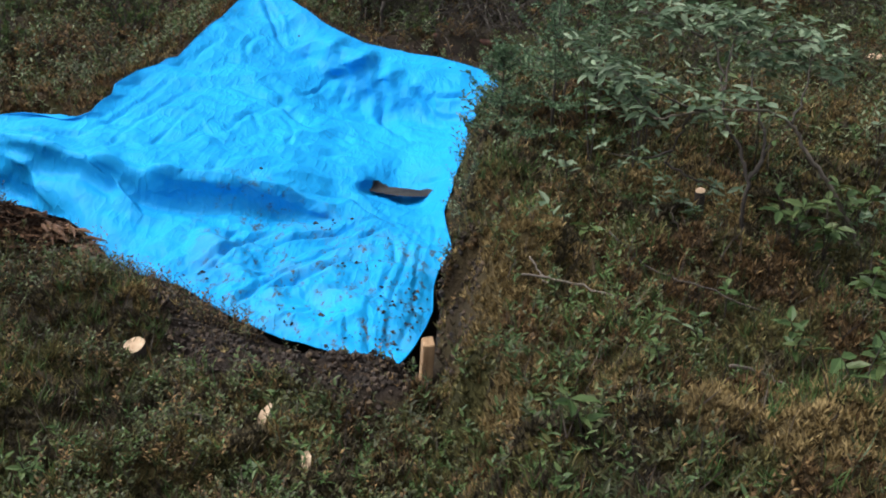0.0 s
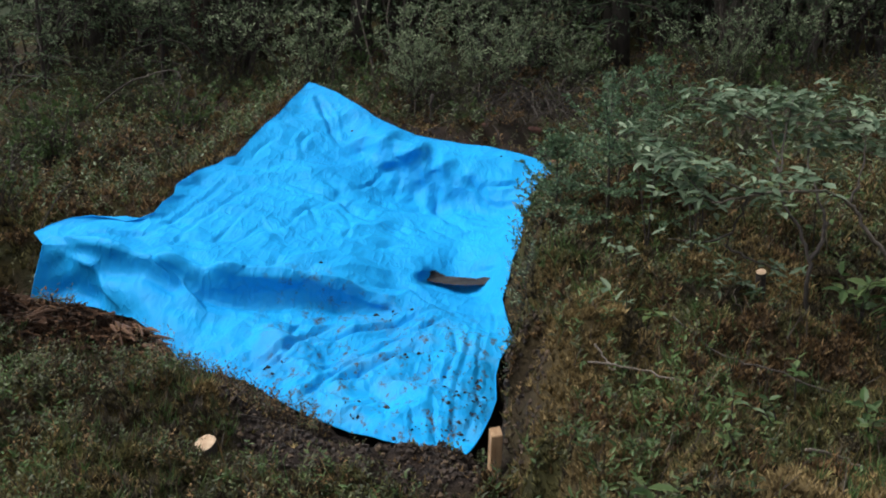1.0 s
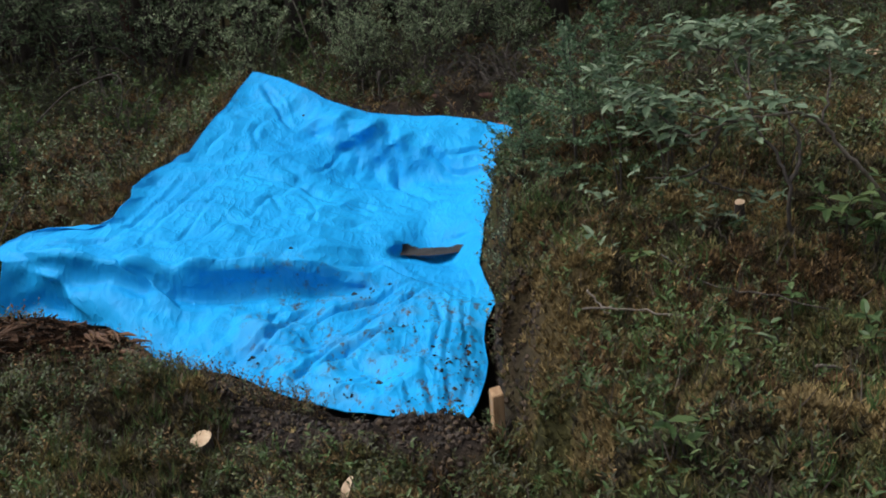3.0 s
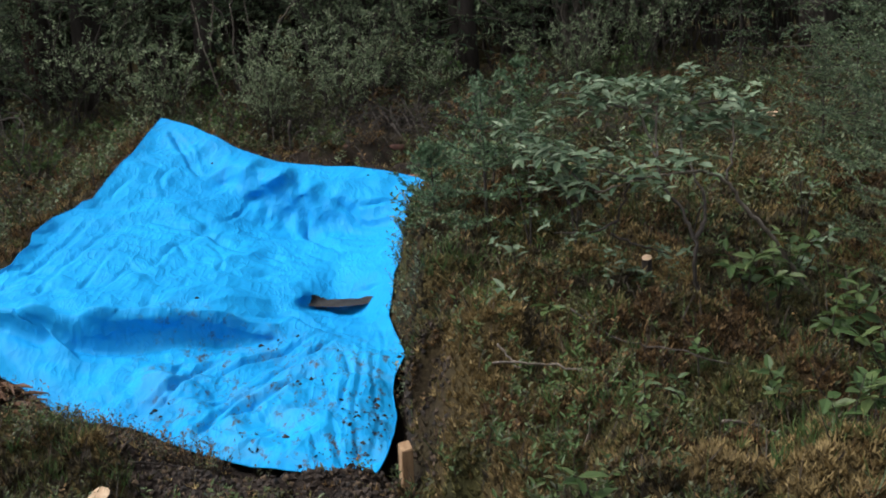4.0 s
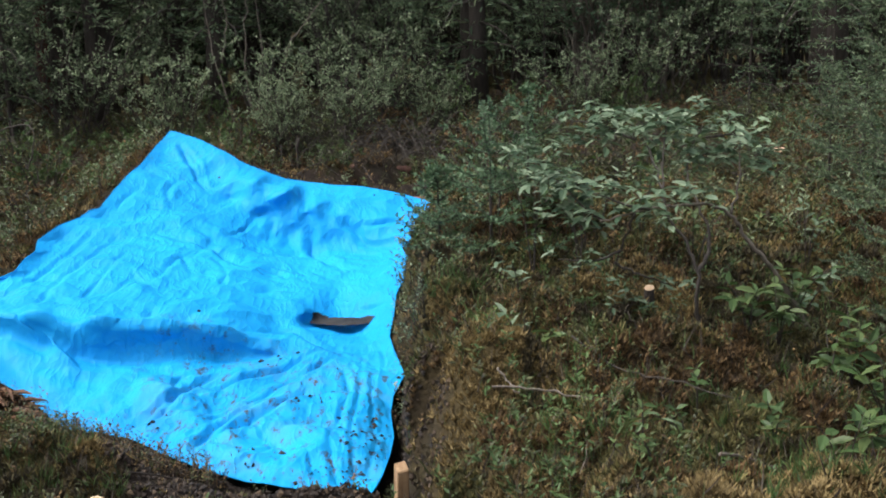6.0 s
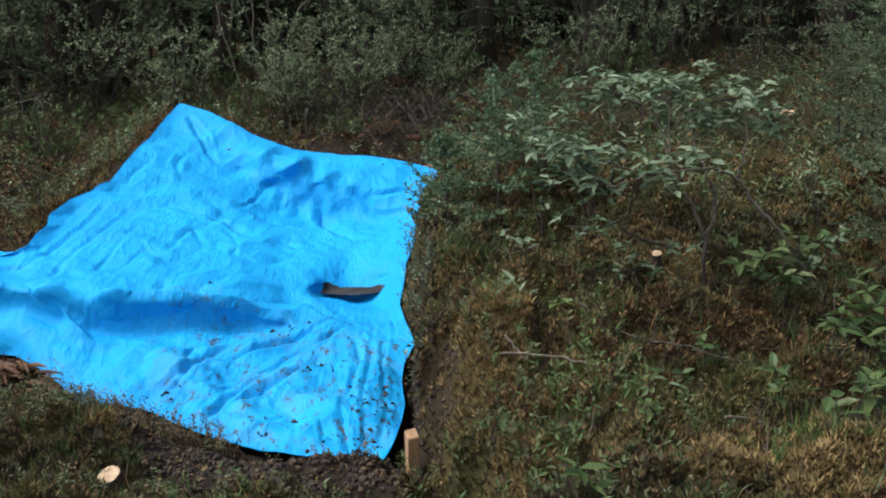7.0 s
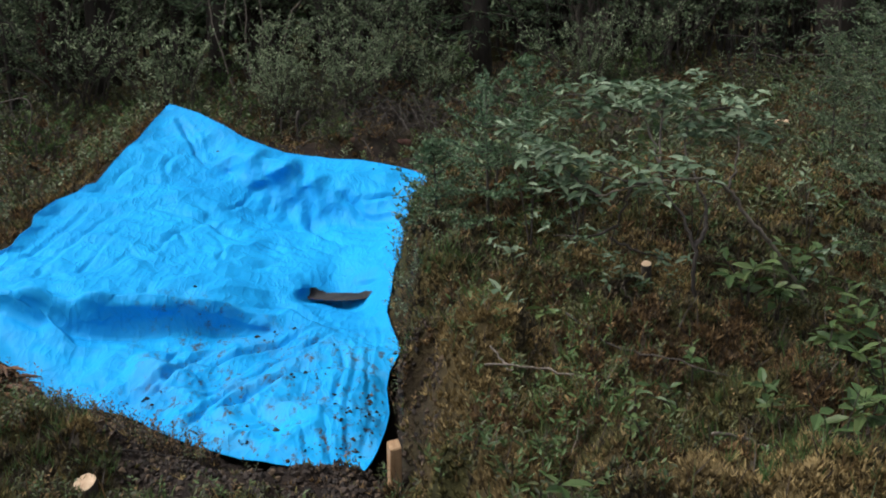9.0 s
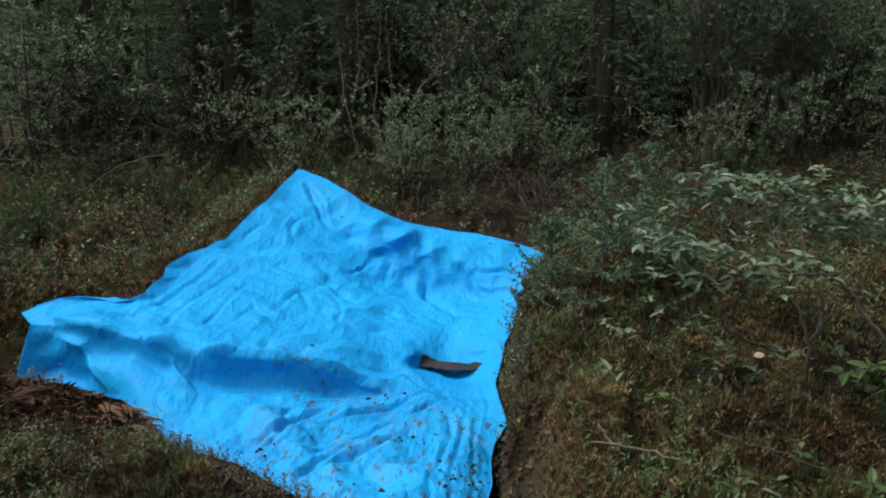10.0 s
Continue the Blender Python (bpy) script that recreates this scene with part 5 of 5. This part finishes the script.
stick([(-0.12, 7.9, 0.43), (0.1, 7.88, 0.43), (0.32, 7.84, 0.42)], 0.04, 0.032, M_REDBARK, "short brown log lying behind the tarp", name="log")

# brush heaped behind the tarp
rng = np.random.default_rng(91)
bm = bmesh.new()
for k in range(260):
    x, y = rng.normal(0.15, 0.55), rng.normal(8.25, 0.3)
    z0 = on_ground(x, y)[2]
    a, l = rng.uniform(0, 6.28), rng.uniform(0.2, 0.55)
    dx, dy, dz = math.cos(a) * l, math.sin(a) * l, rng.uniform(-0.05, 0.16)
    tube(bm, bend([(x, y, z0), (x + dx * 0.5, y + dy * 0.5, z0 + 0.06 + dz), (x + dx, y + dy, z0 + dz * rng.uniform(0.2, 1.2))], 3), [0.0035] * 6 + [0.0015], 4, False)
brush = part("brush_heap", bm, M_TWIG, None)
tagged(brush, "heap of dark cut twigs behind the tarp", "brush", kind="stuff")

# the board that holds up the far edge of the tarp
board = thing("wooden_board", (0.58, 6.62, 0.38), "reddish brown wooden board along the tarp's far edge", "board", turn=-14)
bm = bmesh.new()
bmesh.ops.create_cube(bm, size=1)
bmesh.ops.scale(bm, vec=(0.6, 0.04, 0.12), verts=bm.verts)
bmesh.ops.bevel(bm, geom=bm.edges[:], offset=0.004, segments=2, affect="EDGES")
part("plank", bm, M_BOARD, board, shade=False)

# ---- silt and painted shade in the sag of the tarp, and soil and leaves scattered on it ----
# a dark patch over the sag, standing in for shade as well as silt
in_sag = ((sx + 0.11) / 0.16) ** 2 + ((sy - 5.34 + 0.15 * (sx + 0.11)) / 0.075) ** 2 + 0.5 * (fbm(sx * 16, sy * 16, 3, 205) - 0.5) < 1
in_sag = (in_sag[:-1, :-1] & in_sag[:-1, 1:] & in_sag[1:, 1:] & in_sag[1:, :-1]).ravel()
ids = np.arange(NU * NV).reshape(NU, NV)
quads = np.stack([ids[:-1, :-1], ids[:-1, 1:], ids[1:, 1:], ids[1:, :-1]], -1).reshape(-1, 4)[:, ::-1][in_sag]
used, faces = np.unique(quads, return_inverse=True)
verts = np.stack([sx, sy, np.maximum(sz + 0.004, 0.088)], -1).reshape(-1, 3)[used]
tagged(new("sag_silt_shade", np_mesh("sag_silt_shade", verts, faces.reshape(-1, 4), [M_SILT_SHADE])), "dark silt patch in the tarp's sag, coloured with the hollow's shade", "puddle")

rng = np.random.default_rng(101)
LUMP = (np.array([(1, 0, 0), (-1, 0, 0), (0, 1, 0), (0, -1, 0), (0, 0, 0.7), (0, 0, -0.5)], float), np.array([(0, 2, 4), (2, 1, 4), (1, 3, 4), (3, 0, 4), (2, 0, 5), (1, 2, 5), (3, 1, 5), (0, 3, 5)]))
iu, iv = rng.integers(3, NU - 3, 9000), rng.integers(3, NV - 3, 9000)
keep = rng.random(9000) < mud[iu, iv] * smooth(-0.95, -0.55, sx[iu, iv]) * smooth(0.45, 0.7, fbm(sx[iu, iv] * 5, sy[iu, iv] * 5, 2, 111)) * 0.5
iu, iv = iu[keep], iv[keep]
p = np.stack([sx[iu, iv], sy[iu, iv], sz[iu, iv] + 0.003], 1)
k = len(p)
fol = Foliage()
size = rng.uniform(0.001, 0.0042, k)
ax, ay, az = axes_along(rng.normal(0, 1, (k, 3)) * (1, 1, 0.1), rng, size * rng.uniform(0.8, 4.5, k), size, roll=0.3)
fol.add(LUMP, p, ax, ay, az)
tagged(new("soil_crumbs", fol.mesh("soil_crumbs", [M_SOIL])), "dark soil crumbs and leaf scraps on the tarp", "soil", kind="stuff")

# ---- ground cover: moss, heath, grass ----
rng = np.random.default_rng(121)


def scatter(n, x0, x1, y0, y1, keep_bare=0.05, near=0.03):
    """Places on open ground, with how bare it is there."""
    x, y = rng.uniform(x0, x1, n), rng.uniform(y0, y1, n)
    inside = np.abs(x - 0.15) < 0.44 * y + 0.75
    x, y = x[inside], y[inside]
    d, _ = outline_near(x, y)
    ok = (d > near) & (rng.random(len(x)) < np.maximum(1 - 1.15 * bare(x, y), keep_bare))
    x, y = x[ok], y[ok]
    return np.stack([x, y, ground_height(x, y)], 1)


def tone(p, scale, seed):
    return fbm(p[:, 0] * scale, p[:, 1] * scale, 3, seed)


def gold(p):
    """Cushions of golden moss on the bank and by the pit."""
    out = np.zeros(len(p))
    for x, y, rx, ry in ((0.40, 3.5, 0.17, 0.3), (1.05, 4.08, 0.22, 0.16), (1.25, 2.42, 0.26, 0.12), (0.45, 2.75, 0.14, 0.22), (-0.75, 3.75, 0.3, 0.12), (0.85, 2.6, 0.15, 0.12), (1.9, 6.0, 0.5, 0.5), (-1.9, 6.2, 0.4, 0.25)):
        out = np.maximum(out, np.exp(-(((p[:, 0] - x) / rx) ** 2 + ((p[:, 1] - y) / ry) ** 2)))
    return out + 0.9 * (tone(p, 5, 191) - 0.5)


def moss_kind(p):
    """Which moss grows on a cushion: one number for each, with ragged edges."""
    _, own1, own2 = cushions(p[:, 0], p[:, 1])
    return 0.5 * own1 + 0.35 * own2 + 0.5 * (tone(p, 1.7, 131) - 0.5)


flat = np.stack([gx.ravel(), gy.ravel()], 1)
kind, golden = moss_kind(flat), smooth(0.3, 0.5, gold(flat))
for name, value in (("gold", np.maximum(golden, smooth(0.35, 0.37, kind) * smooth(0.43, 0.41, kind))), ("rust", smooth(0.54, 0.58, kind)), ("olive", smooth(0.41, 0.43, kind) * smooth(0.57, 0.55, kind))):
    ground.data.attributes.new(name, "FLOAT", "POINT").data.foreach_set("value", value.astype(np.float32))

STAR = (np.concatenate([np.array([(0.22 * math.cos(a + 1.5), 0.22 * math.sin(a + 1.5), 0), (-0.22 * math.cos(a + 1.5), -0.22 * math.sin(a + 1.5), 0), (0.6 * math.cos(a), 0.6 * math.sin(a), 1 if k % 2 else 0.6)]) for k, a in enumerate(np.arange(5) * 1.2566)]),
        np.arange(15).reshape(5, 3))
moss = Foliage()
for count, box, size in ((170000, (-2.6, 2.6, 1.9, 4.6), (0.012, 0.028)), (90000, (-3.6, 3.6, 4.6, 9.5), (0.018, 0.042))):
    p = scatter(count, *box)
    kind = moss_kind(p) + 0.1 * (rng.random(len(p)) - 0.5)
    m = np.select([gold(p) > 0.42, kind > 0.56, kind > 0.42, kind > 0.36], [2, 1, 0, 2], 3)
    a = rng.uniform(0, 6.28, len(p))
    s = rng.uniform(*size, len(p))[:, None]
    tilt = rng.normal(0, 0.3, (len(p), 2))
    up = np.stack([tilt[:, 0], tilt[:, 1], np.ones(len(p))], 1) * s
    moss.add(STAR, p - (0, 0, 0.004), np.stack([np.cos(a), np.sin(a), -tilt[:, 0]], 1) * s, np.stack([-np.sin(a), np.cos(a), -tilt[:, 1]], 1) * s, up, m)
tagged(new("moss", moss.mesh("moss", [M_MOSS, M_RUST, M_GOLD, M_DULL])), "olive and rust coloured moss over the ground", "moss", kind="stuff")

heath = Foliage()


def sprigs(p, height, leaves, leaf, mats, shape=LEAFLET, lean=0.35):
    """Short upright shoots with leaves all the way up."""
    n = len(p)
    h = rng.uniform(*height, n)
    way = np.stack([rng.normal(0, lean, n), rng.normal(0, lean, n), np.ones(n)], 1)
    way /= np.linalg.norm(way, axis=1, keepdims=True)
    heath.add(BLADE, p, *axes_along(way, rng, h, np.full(n, 0.07)), 1)
    s = np.tile(np.linspace(0.25, 1, leaves), n)
    q = np.repeat(p, leaves, 0) + np.repeat(way * h[:, None], leaves, 0) * s[:, None]
    a = np.tile(np.arange(leaves) * 2.4, n) + np.repeat(rng.uniform(0, 6.28, n), leaves)
    ways = np.stack([np.cos(a), np.sin(a), rng.uniform(0.1, 1.3, n * leaves)], 1)
    heath.add(shape, q, *axes_along(ways, rng, rng.uniform(*leaf, n * leaves), roll=0.6), np.repeat(mats, leaves))


p = scatter(24000, -2.6, 2.6, 1.9, 4.7)
p = p[(p[:, 0] < 0.3) | (rng.random(len(p)) < 0.85)]
own = cushions(p[:, 0], p[:, 1])
p = p[0.6 * own[1] + 0.4 * own[2] + 0.5 * (tone(p, 2.3, 141) - 0.5) + 0.2 * (rng.random(len(p)) - 0.5) > 0.5]
p = p[(gold(p) < 0.4) | (rng.random(len(p)) < 0.06)]
p = p[(p[:, 0] < bank_edge(p[:, 1]) - 0.05) | (rng.random(len(p)) < 0.28)]
sprigs(p, (0.03, 0.11), 11, (0.010, 0.022), rng.choice([0, 0, 0, 2, 3], len(p)))
p = scatter(17000, -4.2, 4.4, 4.7, 10.5)
own = cushions(p[:, 0], p[:, 1])
p = p[0.6 * own[1] + 0.4 * own[2] + 0.5 * (tone(p, 1.9, 151) - 0.5) + 0.25 * (rng.random(len(p)) - 0.5) > 0.45]
sprigs(p, (0.05, 0.16), 11, (0.014, 0.03), rng.choice([0, 0, 0, 2, 3, 3], len(p)))
p = scatter(4500, -2.6, 2.6, 1.9, 5.0)
p = p[tone(p, 2.0, 161) > 0.54]
sprigs(p, (0.03, 0.09), 7, (0.018, 0.034), rng.choice([2, 2, 0], len(p)), LEAF)
p = scatter(3000, -4, 4, 5.0, 10.0)
sprigs(p, (0.06, 0.2), 9, (0.025, 0.045), rng.choice([2, 0, 4], len(p)), LEAF)
# tufts of short grass in the moss
p = scatter(3600, -2.6, 2.6, 1.9, 4.9, near=0.02)
p = p[(tone(p, 2.6, 165) > 0.5) & ((gold(p) < 0.5) | (rng.random(len(p)) < 0.2))]
q = np.repeat(p, 12, 0) + rng.normal(0, 0.012, (len(p) * 12, 3)) * (1, 1, 0)
way = rng.normal(0, 0.55, q.shape) * (1, 1, 0) + (0, 0, 1)
heath.add(BLADE, q, *axes_along(way, rng, rng.uniform(0.03, 0.075, len(q)), rng.uniform(0.07, 0.14, len(q)), roll=3), np.repeat(rng.choice([0, 2, 2, 5], len(p)), 12))
# shoots along the near lip of the pit
t = rng.uniform(0, 1, 420)
e = along(EDGE_FRONT, 400)[(110 + t * 165).astype(int)]
p = np.stack([e[:, 0] - rng.uniform(0.0, 0.12, 420), e[:, 1] - rng.uniform(0.02, 0.14, 420)], 1)
p = np.concatenate([p, ground_height(p[:, 0], p[:, 1])[:, None]], 1)
sprigs(p, (0.04, 0.13), 10, (0.008, 0.02), rng.choice([0, 1, 3, 3], len(p)), lean=0.3)
# shoots that hang over the edge of the pit
q = rng.uniform(4.3, 6.4, 700)
x = bank_edge(q) + rng.uniform(0.0, 0.3, 700)
p = np.stack([x, q, ground_height(x, q)], 1)
p = p[outline_near(x, q)[0] > 0.02]
sprigs(p, (0.05, 0.13), 12, (0.010, 0.024), rng.choice([0, 0, 3, 4], len(p)), lean=0.6)
for count, box, size in ((3200, (-2.6, 2.6, 1.9, 4.8), (0.04, 0.12)), (3500, (-4, 4, 4.8, 10.0), (0.06, 0.18))):
    p = scatter(count, *box, keep_bare=0.1, near=0.005)
    p = np.repeat(p, 3, 0) + rng.normal(0, 0.006, (len(p) * 3, 3)) * (1, 1, 0)
    way = rng.normal(0, 0.4, p.shape) * (1, 1, 0) + (0, 0, 1)
    heath.add(BLADE, p, *axes_along(way, rng, rng.uniform(*size, len(p)), rng.uniform(0.05, 0.12, len(p)), roll=3), rng.choice([1, 1, 2, 3], len(p)))
# the same cover goes on, thinner, all round
p = np.stack([rng.uniform(-9, 9, 26000), rng.uniform(-6, 12, 26000)], 1)
p = p[(np.abs(p[:, 0] - 0.15) > 0.44 * p[:, 1] + 0.7) | (p[:, 1] < 1.9)]
p = np.concatenate([p, ground_height(p[:, 0], p[:, 1])[:, None]], 1)
sprigs(p, (0.05, 0.14), 8, (0.025, 0.05), rng.choice([0, 0, 2, 3, 3], len(p)))
tagged(new("heath_plants", heath.mesh("heath_plants", [M_HEATH, M_DRY, M_GREEN, M_RUST, M_THICKET, M_MOSS])), "low heath shoots, dry grass and small leaves", "undergrowth", kind="stuff")

# fibrous torn peat on the near side of the pit
fibre = Foliage()
x, y = rng.normal(-1.75, 0.42, 7000), rng.normal(4.42, 0.13, 7000)
d, _ = outline_near(x, y)
x, y = x[d > 0.04], y[d > 0.04]
p = np.stack([x, y, ground_height(x, y) + rng.uniform(0, 0.025, len(x))], 1)
way = rng.normal(0, 1, p.shape) * (1, 0.5, 0.3) + (0.5, -0.4, 0)
fibre.add(BLADE, p, *axes_along(way, rng, rng.uniform(0.02, 0.07, len(p)), rng.uniform(0.12, 0.35, len(p)), roll=3))
x, y = rng.uniform(-1.2, 0.45, 9000), rng.uniform(3.0, 4.6, 9000)
b0 = bare(x, y)
d, _ = outline_near(x, y)
ok = (b0 > 0.3) & (d > 0.04)
x, y = x[ok], y[ok]
p2 = np.stack([x, y, ground_height(x, y) + 0.003], 1)
fibre.add(LUMP, p2, *axes_along(rng.normal(0, 1, p2.shape), rng, rng.uniform(0.004, 0.016, len(p2)), roll=2), 1)
tagged(new("torn_peat", fibre.mesh("torn_peat", [M_FIBRE, M_SOIL])), "torn reddish peat fibres and dark crumbs", "peat", kind="stuff")

# ---- the wood behind and all round ----
rng = np.random.default_rng(171)
woods = Foliage()
trunks = []
for k in range(340):
    a = rng.uniform(0, 2 * math.pi)
    r = rng.uniform(20, 45)
    if k < 220:
        r = rng.uniform(15, 44)
        a = math.pi / 2 + rng.uniform(-0.75, 0.75)
    x, y = r * math.cos(a), 2 + r * math.sin(a)
    h, w = rng.uniform(5.5, 9.5), rng.uniform(0.9, 1.5)
    z0 = float(open_ground(np.array([x]), np.array([y]))[0])
    n = 420
    f = rng.random(n) ** 1.3
    b = rng.uniform(0, 6.28, n)
    q = w * (1 - f) * np.sqrt(rng.uniform(0.15, 1, n)) + 0.05
    p = np.stack([x + q * np.cos(b), y + q * np.sin(b), z0 + 0.3 + f * h - 0.3 * q], 1)
    ways = np.stack([np.cos(b), np.sin(b), rng.normal(-0.25, 0.3, n)], 1)
    woods.add(SPRAY, p, *axes_along(ways, rng, rng.uniform(0.35, 0.75, n), rng.uniform(0.5, 1.0, n), roll=1.0), int(rng.random() < 0.25))
    trunks.append((x, y, z0, h))
tagged(new("far_woods", woods.mesh("far_woods", [M_NEEDLE, M_THICKET])), "dense dark spruce wood round the clearing", "woods", kind="stuff")
bm = bmesh.new()
for x, y, z0, h in trunks:
    tube(bm, [(x, y, z0 - 0.2), (x, y, z0 + h)], [0.09, 0.02], 5, False)
tagged(part("far_trunks", bm, M_BARK, None), "dark trunks of the wood round the clearing", "woods", kind="stuff")
